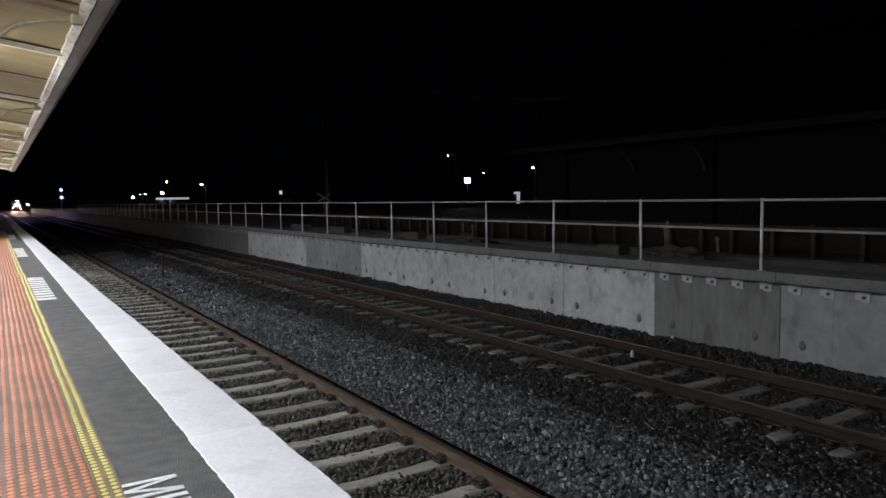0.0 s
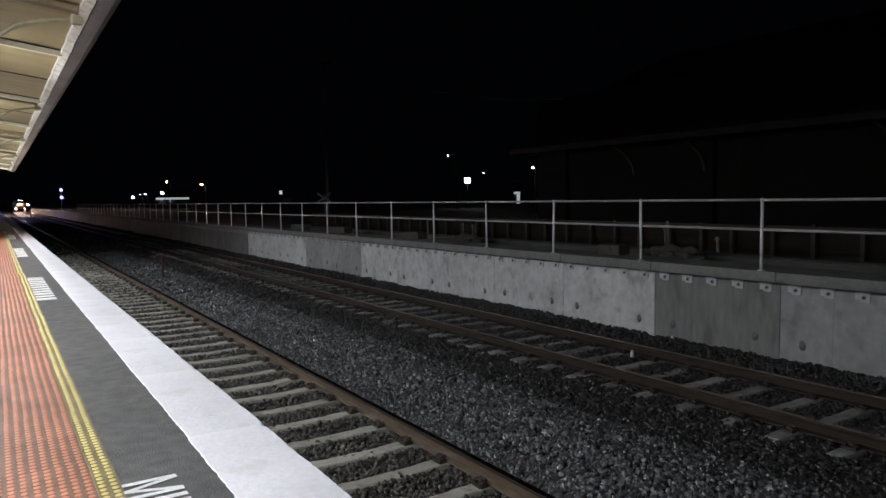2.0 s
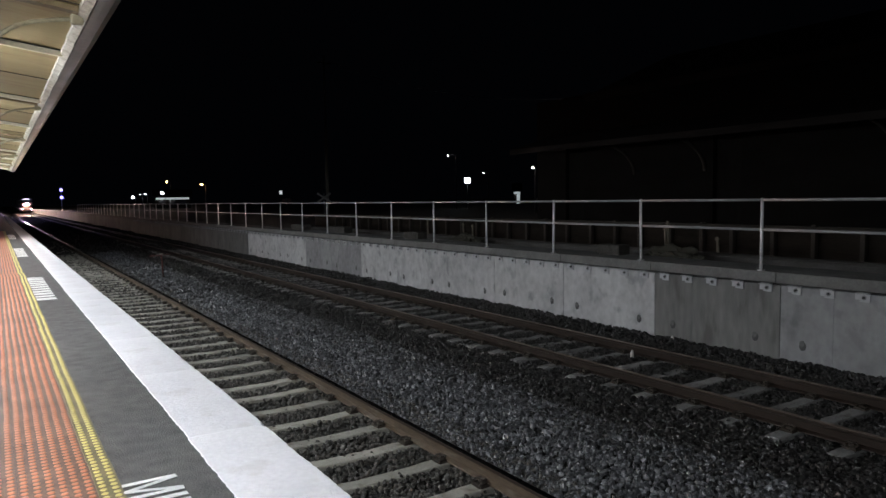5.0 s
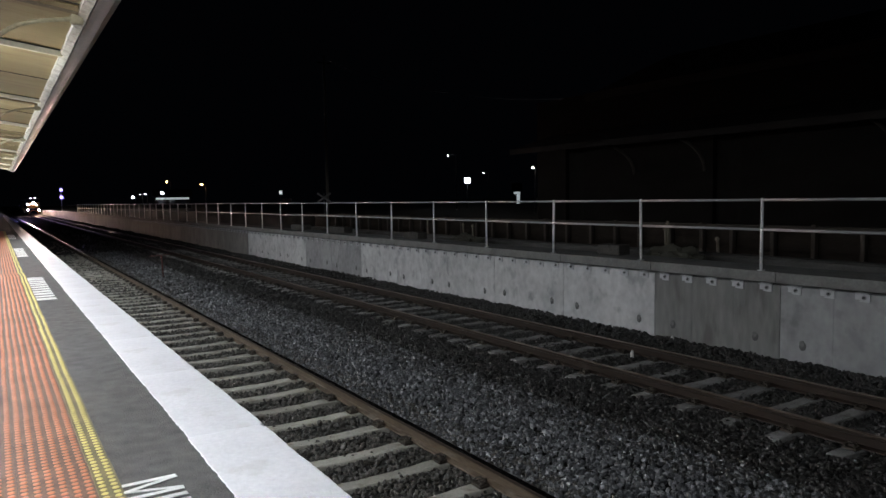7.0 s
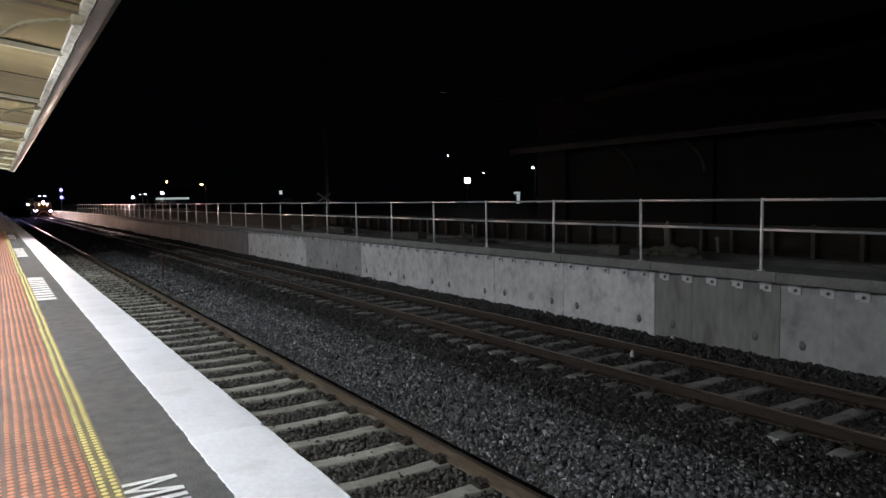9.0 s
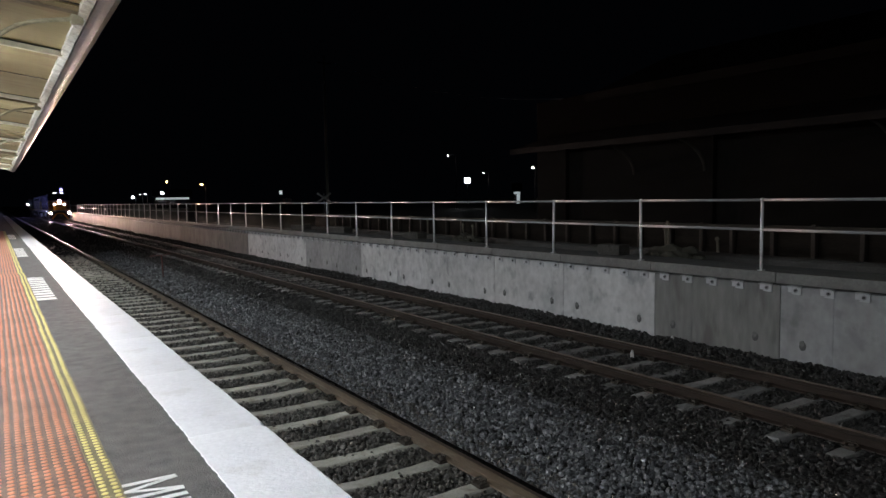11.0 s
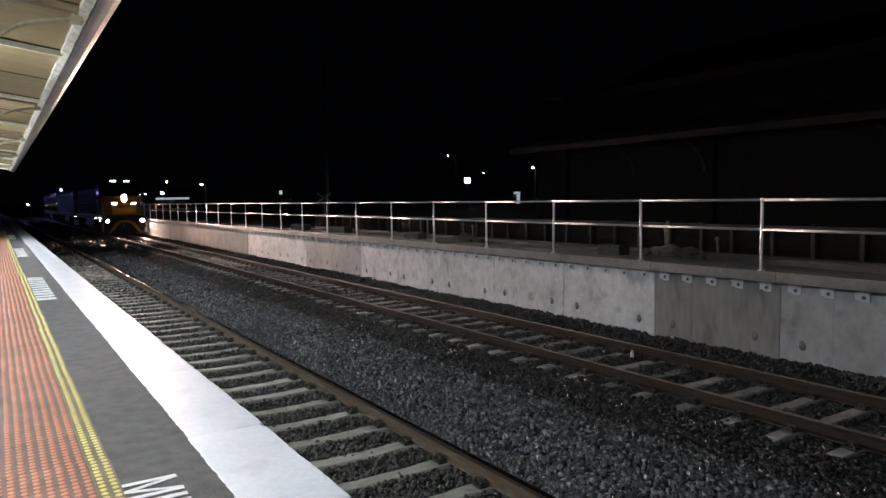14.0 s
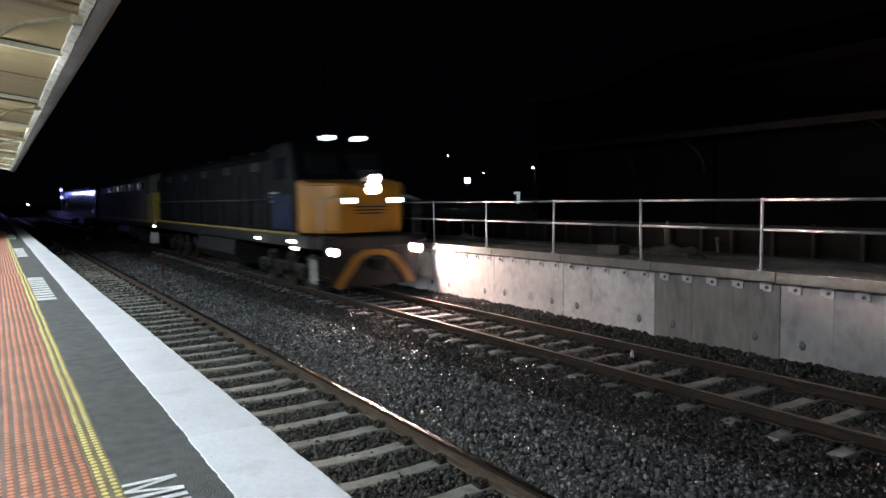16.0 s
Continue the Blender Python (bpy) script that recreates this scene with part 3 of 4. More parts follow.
part("edge_beam", bm, FLAKING, canopy, "flaking white edge beam")
bm = B()
arc = [(0.676, 3.975), (0.674, 3.903), (0.720, 3.894), (0.768, 3.890), (0.808, 3.902), (0.828, 3.935), (0.834, 4.02), (0.824, 4.02), (0.800, 3.975)]
prism(bm, arc, 1, CEIL_Y0, CEIL_Y1 + 0.1)
part("gutter", bm, GUTTER, canopy, "dull grey metal gutter")
bm = B()
box(bm, (-2.6, CEIL_Y1 + 0.03, 4.42), (6.6, 0.05, 0.75))
part("end_board", bm, CREAM_BEAM, canopy)

bm = B()
box(bm, (-6.1, 12, 2.6), (0.3, 52, 5.2))
setting("wall_station", bm, BRICK, "dark red brick station building wall", "wall")
for x, y, z in LAMP_ROW:
    bm = B()
    box(bm, (0, 0, 0.05), (0.2, 1.3, 0.06), 0.01)
    rod(bm, (0, -0.4, 0.08), (0, -0.4, ceil_z(x) - z - 0.04), 0.012, 8)
    rod(bm, (0, 0.4, 0.08), (0, 0.4, ceil_z(x) - z - 0.04), 0.012, 8)
    batten = part("light_fitting", bm, CREAM_BEAM, at=(x, y, z + 0.04))
    tagged(batten, "fluorescent batten light hung under the canopy", "light fitting", "canopy lights")
    bm = B()
    rod(bm, (0, -0.62, -0.02), (0, 0.62, -0.02), 0.035, 12)
    part("diffuser", bm, FLUO, batten)

# ---- far platform ----
FACE = 9.965
TOP = 1.32
bm = B()
prism(bm, [(FACE + 0.10, -0.5), (160, -0.5), (160, 1.15), (10.95, 1.15), (10.95, TOP - 0.03), (FACE + 0.10, TOP - 0.03)], 1, -14, 260)
far_platform = setting("far_platform", bm, ASPHALT, "unlit far platform behind a precast concrete edge wall", "platform")


def wall_panel(length):
    """A precast panel with two faint form lines down its face."""
    bm = B()
    w = length / 3
    for k in range(3):
        box(bm, (0.0006 * (k % 2), (k - 1) * w, -0.025), (0.09, w, 1.45), 0.005)
    return bm


panel_me = {m.name: finish(wall_panel(2.392), "wall_panel", m) for m in (PANEL_NEW, PANEL_OLD, PANEL_MID)}
spot_bm = B()
for r, x, cy, cz, mi in ((0.05, 0.0, 0.0, 0.0, 0), (0.036, -0.002, 0.012, 0.045, 1)):
    ring = [spot_bm.verts.new((x, cy + r * (1 + 0.10 * math.sin(2 * a + 40 * r) + 0.08 * math.sin(3 * a + 1)) * math.cos(a), cz + r * 1.35 * (1 + 0.10 * math.sin(2 * a + 2)) * math.sin(a))) for a in [i * math.pi / 9 for i in range(18)]]
    spot_bm.faces.new(ring).material_index = mi
    back = [spot_bm.verts.new((0.006, v.co.y, v.co.z)) for v in ring]
    for i in range(18):
        spot_bm.faces.new((ring[i], ring[(i + 1) % 18], back[(i + 1) % 18], back[i])).material_index = mi
spot_me = finish(spot_bm, "patched_hole", [SPOT, SPOT_EDGE])
bm = B()
box(bm, (-0.008, -0.03, -0.022), (0.018, 0.14, 0.125), 0.004)
# dull side tab painting the bracket's shadow on the wall
box(bm, (-0.003, 0.07, -0.012), (0.008, 0.075, 0.10), 0.003, mi=2)
box(bm, (-0.050, -0.02, 0.044), (0.10, 0.18, 0.014), 0.003, mi=2)
rod(bm, (-0.014, -0.02, -0.022), (-0.022, -0.02, -0.022), 0.032, 10, mi=2)
rod(bm, (-0.014, -0.02, -0.022), (-0.044, -0.02, -0.022), 0.015, 6, mi=1)
bracket_me = finish(bm, "coping_bracket", [BRACKET, DARKSTEEL, ZINC_AND_SHADOW])
bm = B()
box(bm, (0, 0, 0), (0.95, 2.39, 0.165), 0.012)
coping_me = finish(bm, "coping_beam", COPING)
TONES = {-2: PANEL_MID, -1: PANEL_MID, 0: PANEL_OLD, 1: PANEL_NEW, 2: PANEL_NEW, 3: PANEL_NEW, 4: PANEL_NEW, 5: PANEL_NEW, 6: PANEL_MID, 7: PANEL_MID, 8: PANEL_NEW,
         9: PANEL_NEW, 10: PANEL_NEW}
for k in range(-3, 60):
    y = 6.08 + 2.4 * k + 1.2
    tone = TONES.get(k, PANEL_OLD)
    pn = part("wall_panel", panel_me[tone.name], None, far_platform, at=(FACE + 0.045 + random.uniform(-0.002, 0.002), y, 0.42))
    part("coping_beam", coping_me, None, far_platform, at=(FACE + 0.435, y + 0.06, TOP - 0.0825))
    if k < 16:
        for off in (-0.8, 0.82):
            part("patched_hole", spot_me, None, pn, at=(-0.047, off + random.uniform(-0.05, 0.05), -0.17 + random.uniform(-0.03, 0.03)))
    if k < 24:
        for j in range(5):
            part("coping_bracket", bracket_me, None, far_platform, at=(FACE - 0.008, 6.31 + 2.4 * k + 0.485 * j, TOP - 0.228))

# handrail
fence = tagged(new("handrail"), "galvanised steel tube handrail along the far platform edge", "handrail")
PX = FACE + 0.03
for k in range(-3, 45):
    y = 6.425 + 2.4 * k
    bm = B()
    lean = 0.02 * math.sin(k * 2.3)
    rod(bm, (0, 0, 0), (0.0, lean, 1.10), 0.024, 10)
    rod(bm, (0, 0, 0), (0, 0, 0.012), 0.06, 10)
    ball(bm, (0.0, lean, 1.10), 0.033, 1)
    ball(bm, (0.0, lean * 0.6, 0.636), 0.036, 1)
    part("post", bm, GALV_POST, fence, at=(PX, y, TOP))
for z, r in ((1.095, 0.021), (0.636, 0.021)):
    for k in range(-3, 44):
        bm = B()
        rod(bm, (0, 0, 0), (0, 2.4, 0), r, 10)
        part("rail_tube", bm, GALV, fence, at=(PX, 6.425 + 2.4 * k, TOP + z))

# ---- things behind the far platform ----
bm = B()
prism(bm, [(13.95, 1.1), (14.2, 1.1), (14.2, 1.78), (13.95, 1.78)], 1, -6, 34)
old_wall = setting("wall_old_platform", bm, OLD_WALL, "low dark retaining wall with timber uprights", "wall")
for k in range(36):
    bm = B()
    box(bm, (0, 0, 0), (0.12, 0.09, 0.66 + 0.08 * (k % 3)), 0.012)
    part("upright", bm, TIMBER, old_wall, at=(13.86, 0.55 + 0.9 * k + random.uniform(-0.07, 0.07), 1.46))
bm = B()
box(bm, (13.92, 14, 1.80), (0.26, 40, 0.06), 0.01)
part("capping", bm, TIMBER, old_wall)
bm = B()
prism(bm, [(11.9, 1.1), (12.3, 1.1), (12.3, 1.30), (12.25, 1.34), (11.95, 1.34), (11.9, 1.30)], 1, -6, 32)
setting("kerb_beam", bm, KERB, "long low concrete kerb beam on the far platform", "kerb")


def concrete_block(x, y, s, rz):
    bm = B()
    box(bm, (0, 0, s[2] / 2), s, 0.02)
    box(bm, (0, 0, s[2] * 0.55), (s[0] * 1.02, s[1] * 0.5, s[2] * 0.5), 0.01)
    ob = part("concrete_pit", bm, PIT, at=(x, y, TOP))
    ob.rotation_euler.z = rz
    return tagged(ob, "grey concrete cable pit standing on the far platform", "concrete block", "cable pits")


for x, y, s in ((10.62, 10.1, (0.35, 0.55, 0.20)), (10.62, 18.1, (0.35, 0.7, 0.20)), (10.62, 23.6, (0.35, 1.3, 0.22)), (10.62, 27.4, (0.35, 1.1, 0.22))):
    concrete_block(x, y, s, 0.1)
for x, y in ((11.2, 9.0), (11.2, 16.2)):
    bm = B()
    g = bmesh.ops.create_icosphere(bm, subdivisions=4, radius=1.0)
    for v in g["verts"]:
        k = 1 + 0.5 * noise.noise(v.co * 2.2 + Vector((y, 0, 0))) + 0.2 * noise.noise(v.co * 7)
        v.co = Vector((v.co.x * 0.22 * k, v.co.y * 0.7 * k, v.co.z * 0.3 * k))
    ob = part("earth_mound", bm, EARTH, at=(x, y, 1.17))
    tagged(ob, "small dark heap of spoil on the far platform", "spoil heap", "spoil heaps")
for x, y, h in ((12.8, 10.5, 0.78), (12.6, 20.6, 0.7), (13.0, 9.35, 0.45), (13.0, 19.0, 0.55), (13.1, 18.6, 0.5), (13.2, 10.9, 0.62)):
    bm = B()
    rod(bm, (0, 0, 0), (0.02, 0.05, h), 0.03, 8)
    box(bm, (0.02, 0.05, h * 0.9), (0.05, 0.09, 0.05), 0.008)
    ob = part("marker_stake", bm, STAKE, at=(x, y, 1.15))
    tagged(ob, "pale wooden stake standing on the far platform", "stake", "stakes")


def goods_shed():
    root = tagged(new("goods_shed"), "old goods shed coloured night-dark, with verandah and curved brackets", "shed")
    root.location = (0, 0, 1.15)
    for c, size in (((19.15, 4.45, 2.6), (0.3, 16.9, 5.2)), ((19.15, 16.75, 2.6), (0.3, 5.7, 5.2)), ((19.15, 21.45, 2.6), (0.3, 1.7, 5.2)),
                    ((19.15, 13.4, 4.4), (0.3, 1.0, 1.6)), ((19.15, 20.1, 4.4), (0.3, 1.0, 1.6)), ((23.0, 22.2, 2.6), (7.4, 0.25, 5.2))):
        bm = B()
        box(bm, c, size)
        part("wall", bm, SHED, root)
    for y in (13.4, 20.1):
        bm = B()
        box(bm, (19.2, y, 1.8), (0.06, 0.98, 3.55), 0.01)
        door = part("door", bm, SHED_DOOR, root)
        for j in range(4):
            bm = B()
            box(bm, (19.165, y, 0.5 + 0.85 * j), (0.03, 0.9, 0.10), 0.005)
            part("ledge", bm, SHED_DOOR, door)
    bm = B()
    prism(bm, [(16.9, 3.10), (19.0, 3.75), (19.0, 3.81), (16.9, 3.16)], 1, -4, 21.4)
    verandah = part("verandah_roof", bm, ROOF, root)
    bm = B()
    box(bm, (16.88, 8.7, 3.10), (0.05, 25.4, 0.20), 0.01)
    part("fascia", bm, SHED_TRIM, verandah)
    for y in (2.6, 8.6, 14.2, 17.1):
        bm = B()
        pts = [(19.0, y, 2.1)] + [(19.0 - 1.9 * (1 - math.cos(a * math.pi / 16)), y, 2.1 + 1.05 * math.sin(a * math.pi / 16)) for a in range(1, 9)]
        tube(bm, pts, 0.05, 8)
        part("curved_bracket", bm, TIMBER, root)
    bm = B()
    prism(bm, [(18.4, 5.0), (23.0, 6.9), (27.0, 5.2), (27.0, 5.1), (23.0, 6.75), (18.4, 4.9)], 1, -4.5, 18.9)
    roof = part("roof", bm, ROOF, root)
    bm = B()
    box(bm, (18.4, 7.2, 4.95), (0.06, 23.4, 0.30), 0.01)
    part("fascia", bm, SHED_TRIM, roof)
    return root


goods_shed()


def far(direction, dist):
    """A place that far off in that direction from the eye."""
    return Vector(EYE) + Vector(direction) * dist


def street_light(direction, dist, material, r, label, arm=0.8, ground=1.1, cat="street lamp"):
    p = far(direction, dist)
    root = tagged(new("street_lamp"), label, cat, "distant lamps")
    root.location = (p.x, p.y, ground)
    h = p.z - ground
    bm = B()
    rod(bm, (arm, 0, 0), (arm, 0, h + 0.1), 0.09, 8, 0.05)
    rod(bm, (arm, 0, h + 0.1), (0, 0, h + 0.14), 0.035, 6)
    part("pole", bm, DARKSTEEL, root)
    bm = B()
    ball(bm, (0, 0, h), r, 2, (1, 1, 0.75))
    part("lantern", bm, material, root)
    return root


street_light((0.1947, 0.9809, 0.0277), 190, SODIUM, 0.20, "distant orange street lamp on a tall pole")
street_light((0.2375, 0.9714, 0.0236), 170, SODIUM, 0.24, "distant orange street lamp glowing brightly")
street_light((0.1886, 0.982, 0.0128), 160, WHITEL, 0.30, "distant white yard lamp beside a low roof", 0.6)
street_light((0.1533, 0.9882, 0.0073), 180, WHITEL, 0.27, "distant white lamp low over the platform end", 0.6)
street_light((0.1682, 0.9858, 0.0116), 200, WHITEL, 0.14, "small distant white lamp", 0.5)
street_light((0.1625, 0.9868, 0.0116), 200, WHITEL, 0.11, "small distant white lamp", 0.5)
street_light((0.5475, 0.8368, 0.0604), 90, WARMW, 0.10, "street lamp on a bracket arm, warm white", 1.2)
street_light((0.5889, 0.8082, 0.0348), 110, WARMW, 0.075, "small far-off street lamp", 0.9)
street_light((0.6436, 0.7653, 0.0415), 60, WARMW, 0.085, "warm white lamp on a pole beside the shed", 0.25)
street_light((0.0352, 0.999, 0.0002), 170, WARMW, 0.20, "small pale lamp far down the line", 0.4, -0.3)


def lit_sign(direction, dist, w, h, material, name, label, turn):
    p = far(direction, dist)
    root = tagged(new(name), label, "sign")
    root.location = (p.x, p.y, 1.1)
    root.rotation_euler.z = turn
    z = p.z - 1.1
    bm = B()
    rod(bm, (0, 0.1, 0), (0, 0.1, z), 0.06, 8)
    part("post", bm, DARKSTEEL, root)
    bm = B()
    box(bm, (0, 0.05, z), (w + 0.1, 0.12, h + 0.1), 0.02)
    part("case", bm, DARKSTEEL, root)
    bm = B()
    box(bm, (0, -0.02, z), (w, 0.02, h), 0.005)
    part("panel", bm, material, root)
    return root


lit_sign((0.5698, 0.8218, 0.0248), 95, 0.78, 0.62, WHITEL, "illuminated_sign", "bright white lit sign panel in the distance", -0.6)
lit_sign((0.337, 0.9415, 0.0117), 80, 0.30, 0.42, DIMW, "small_lit_sign", "small dim white sign on a post", -0.35)


def distant_house(direction, dist, w, label, lit):
    p = far(direction, dist)
    root = tagged(new("distant_building"), label, "building", "distant buildings")
    root.location = (p.x, p.y, 1.0)
    root.rotation_euler.z = -math.atan2(direction[0], direction[1])
    bm = B()
    box(bm, (0, 3, 1.5), (w, 6, 3.0))
    part("wall", bm, SHED, root)
    bm = B()
    prism(bm, [(-0.6, 3.0), (3, 4.6), (6.6, 3.0), (6.6, 2.9), (-0.6, 2.9)], 0, -w / 2 - 0.4, w / 2 + 0.4)
    part("roof", bm, ROOF, root)
    for x in (-w * 0.3, 0.0, w * 0.3):
        bm = B()
        box(bm, (x, -0.02, 1.7), (w * 0.16, 0.06, 0.9), 0.01)
        win = part("window", bm, GLASS, root)
    # the awning glows itself, in place of lamplight falling on it
    bm = B()
    prism(bm, [(-2.6, 2.2), (0.0, 2.6), (0.0, 2.7), (-2.6, 2.3)], 0, -w * 0.45, w * 0.45)
    part("awning", bm, lit, root)
    if w < 4:
        bm = B()
        box(bm, (0.25, -0.06, 1.1), (0.7, 0.08, 2.1), 0.01)
        part("lit_doorway", bm, lit, root)
    return root


distant_house((0.2009, 0.9796, 0.0104), 175, 8.0, "distant low building with a lit pale awning", DIMG)
distant_house((0.6262, 0.7796, 0.0076), 150, 1.5, "distant small building with a lit front", DIMG)


def power_pole():
    p = far((0.3965, 0.918, -0.004), 75)
    root = tagged(new("power_pole"), "tall weathered timber power pole with a sagging cable", "power pole")
    root.location = (p.x, p.y, 1.0)
    bm = B()
    rod(bm, (0, 0, 0), (0, 0, 16.6), 0.17, 12, 0.11)
    part("pole", bm, POLE_WOOD, root)
    bm = B()
    box(bm, (0, 0, 15.8), (1.6, 0.10, 0.12), 0.01)
    part("crossarm", bm, TIMBER, root)
    q = far((0.715, 0.6992, 0.1376), 60) - Vector((p.x, p.y, 1.0))
    a = Vector((0, 0, 16.2))
    bm = B()
    pts = []
    for i in range(25):
        f = i / 24
        v = a.lerp(q, f)
        v.z -= 3.0 * 4 * f * (1 - f) * 0.55
        pts.append(v)
    tube(bm, pts, 0.03, 5)
    part("cable", bm, WIRE, root)
    return root, q


power_pole()


def crossing_sign():
    p = far((0.392, 0.9199, 0.0), 66)
    root = tagged(new("crossing_sign"), "white crossed boards of a level crossing sign on a post", "crossing sign")
    root.location = (p.x, p.y, 1.0)
    root.rotation_euler.z = -0.4
    bm = B()
    rod(bm, (0, 0.05, 0), (0, 0.05, 2.2), 0.05, 8)
    part("post", bm, GALV, root)
    for k, turn in enumerate((0.6, -0.6)):
        bm = B()
        box(bm, (0, 0.03 * k - 0.03, 1.75), (1.5, 0.02, 0.17), 0.004, rot=Matrix.Rotation(turn, 4, "Y"))
        part("board", bm, L_WHITE, root)
    for sx in (-0.25, 0.25):
        bm = B()
        rod(bm, (sx - 3.4, -0.02, 1.55), (sx - 3.4, -0.08, 1.55), 0.13, 14)
        part("reflector", bm, RED, root)
    bm = B()
    rod(bm, (-3.4, 0.03, 0), (-3.4, 0.03, 1.9), 0.05, 8)
    box(bm, (-3.4, 0.0, 1.55), (0.85, 0.04, 0.36), 0.02)
    part("reflector_post", bm, DARKSTEEL, root)


crossing_sign()


def signal():
    root = tagged(new("railway_signal"), "two-aspect railway signal showing bright violet-white lights", "railway signal")
    root.location = (10.6, 147.0, 1.1)
    bm = B()
    rod(bm, (0, 0, 0), (0, 0, 4.6), 0.08, 10)
    part("mast", bm, GALV, root)
    for z, x in ((4.06, 0.0), (2.68, 0.02)):
        bm = B()
        box(bm, (x, -0.18, z), (0.62, 0.2, 0.9), 0.04)
        head = part("signal_head", bm, DARKSTEEL, root)
        bm = B()
        rod(bm, (x, -0.285, z), (x, -0.31, z), 0.27, 20)
        part("lens", bm, SIGNAL, head)
    return root


signal()


def platform_lamp(x, y, h):
    root = tagged(new("platform_lamp"), "cool white lamp on a platform post beyond the canopy", "platform lamp", "platform lamps")
    root.location = (x, y, PLAT)
    bm = B()
    rod(bm, (0, 0, 0), (0, 0, h), 0.06, 10)
    rod(bm, (0, 0, h), (0.6, 0, h + 0.1), 0.035, 8)
    part("post", bm, GALV, root)
    bm = B()
    box(bm, (0.7, 0, h + 0.1), (0.6, 0.25, 0.09), 0.02)
    lantern = part("lantern", bm, DARKSTEEL, root)
    bm = B()
    box(bm, (0.7, 0, h + 0.04), (0.5, 0.2, 0.04))
    part("diffuser", bm, COOL, lantern)
    return root


for y in (132, 141, 150, 160):
    platform_lamp(-1.2, y, 3.4)

# small things by the track
bm = B()
rod(bm, (0, 0, -0.2), (-0.05, -0.12, 0.62), 0.02, 8)
stake = part("track_marker", bm, RED, at=(5.02, 26.6, 0.0))
tagged(stake, "leaning reddish marker stake between the tracks", "marker stake")
bm = B()
tube(bm, [(-0.38, 0.2, 0.60), (-0.05, -0.12, 0.63), (0.22, -0.3, 0.67)], 0.011, 6)
part("cross_piece", bm, RED, stake)
for x, y, z, h in ((8.80, 7.95, -0.17, 0.12), (9.86, 8.0, -0.02, 0.07)):
    bm = B()
    rod(bm, (0, 0, 0), (0, 0, h * 0.65), 0.03, 10)
    rod(bm, (0, 0, h * 0.65), (0, 0, h), 0.028, 10, 0.012)
    ob = part("white_peg", bm, L_WHITE, at=(x, y, z))
    tagged(ob, "small white survey peg in the ballast", "peg", "white pegs")


# ---- the train ----
def hooded(parent, x, y, z, r, depth, material, inside=None):
    """A lens at the bottom of a reflector tube that opens at y towards the front."""
    bm = B()
    n = 24
    rings = []
    for rad, yy in ((r * 1.0, y + depth), (r * 1.15, y), (r * 1.3, y), (r * 1.25, y + depth + 0.02)):
        rings.append([bm.verts.new((x + rad * math.cos(2 * math.pi * i / n), yy, z + rad * math.sin(2 * math.pi * i / n))) for i in range(n)])
    for ra, rb in zip(rings, rings[1:]):
        for i in range(n):
            bm.faces.new((ra[i], ra[(i + 1) % n], rb[(i + 1) % n], rb[i])).smooth = True
    bm.faces.new(rings[-1])
    bmesh.ops.recalc_face_normals(bm, faces=bm.faces)
    case = part("reflector", bm, inside or REFLECTOR, parent)
    bm = B()
    rod(bm, (x, y + depth - 0.004, z), (x, y + depth - 0.016, z), r * 0.98, n)
    part("lens", bm, material, case if parent.parent is None else parent)


def lens(root, name, x, y, z, r, material):
    bm = B()
    for k in range(4):
        a = math.pi / 4 + k * math.pi / 2
        rod(bm, (x + 0.13 * math.cos(a), y + 0.10, z + 0.13 * math.sin(a)), (x + 0.13 * math.cos(a), y + 0.34, z + 0.13 * math.sin(a)), 0.02, 6)
    box(bm, (x, y + 0.30, z), (0.26, 0.05, 0.26), 0.02)
    case = part(name, bm, DARKSTEEL, root)
    hooded(case, x, y, z, r, 0.07, material)


def bogie(root, y):
    bm = B()
    box(bm, (0, y, 0.66), (2.2, 0.5, 0.2), 0.03)
    for sx in (-1, 1):
        box(bm, (sx * 1.05, y, 0.62), (0.14, 3.9, 0.26), 0.03)
        for o in (-1.65, 0, 1.65):
            box(bm, (sx * 1.08, y + o, 0.52), (0.22, 0.36, 0.36), 0.04)
        for o in (-0.8, 0.8):
            rod(bm, (sx * 1.1, y + o, 0.5), (sx * 1.1, y + o, 0.95), 0.10, 10)
    bo = part("bogie", bm, L_BLACK, root)
    for o in (-1.65, 0, 1.65):
        bm = B()
        for sx in (-0.7525, 0.7525):
            rod(bm, (sx - 0.065, y + o, 0.5), (sx + 0.065, y + o, 0.5), 0.5, 24)
        rod(bm, (-0.75, y + o, 0.5), (0.75, y + o, 0.5), 0.09, 10)
        part("wheelset", bm, RUST, bo)


def handrails(root, y0, y1, x, z):
    n = int((y1 - y0) / 1.5)
    for k in range(n + 1):
        bm = B()
        y = y0 + (y1 - y0) * k / n
        rod(bm, (x, y, z), (x, y, z + 0.95), 0.018, 6)
        part("stanchion", bm, L_GREY, root)
    bm = B()
    rod(bm, (x, y0, z + 0.95), (x, y1, z + 0.95), 0.018, 6)
    part("grab_rail", bm, L_SILVER, root)


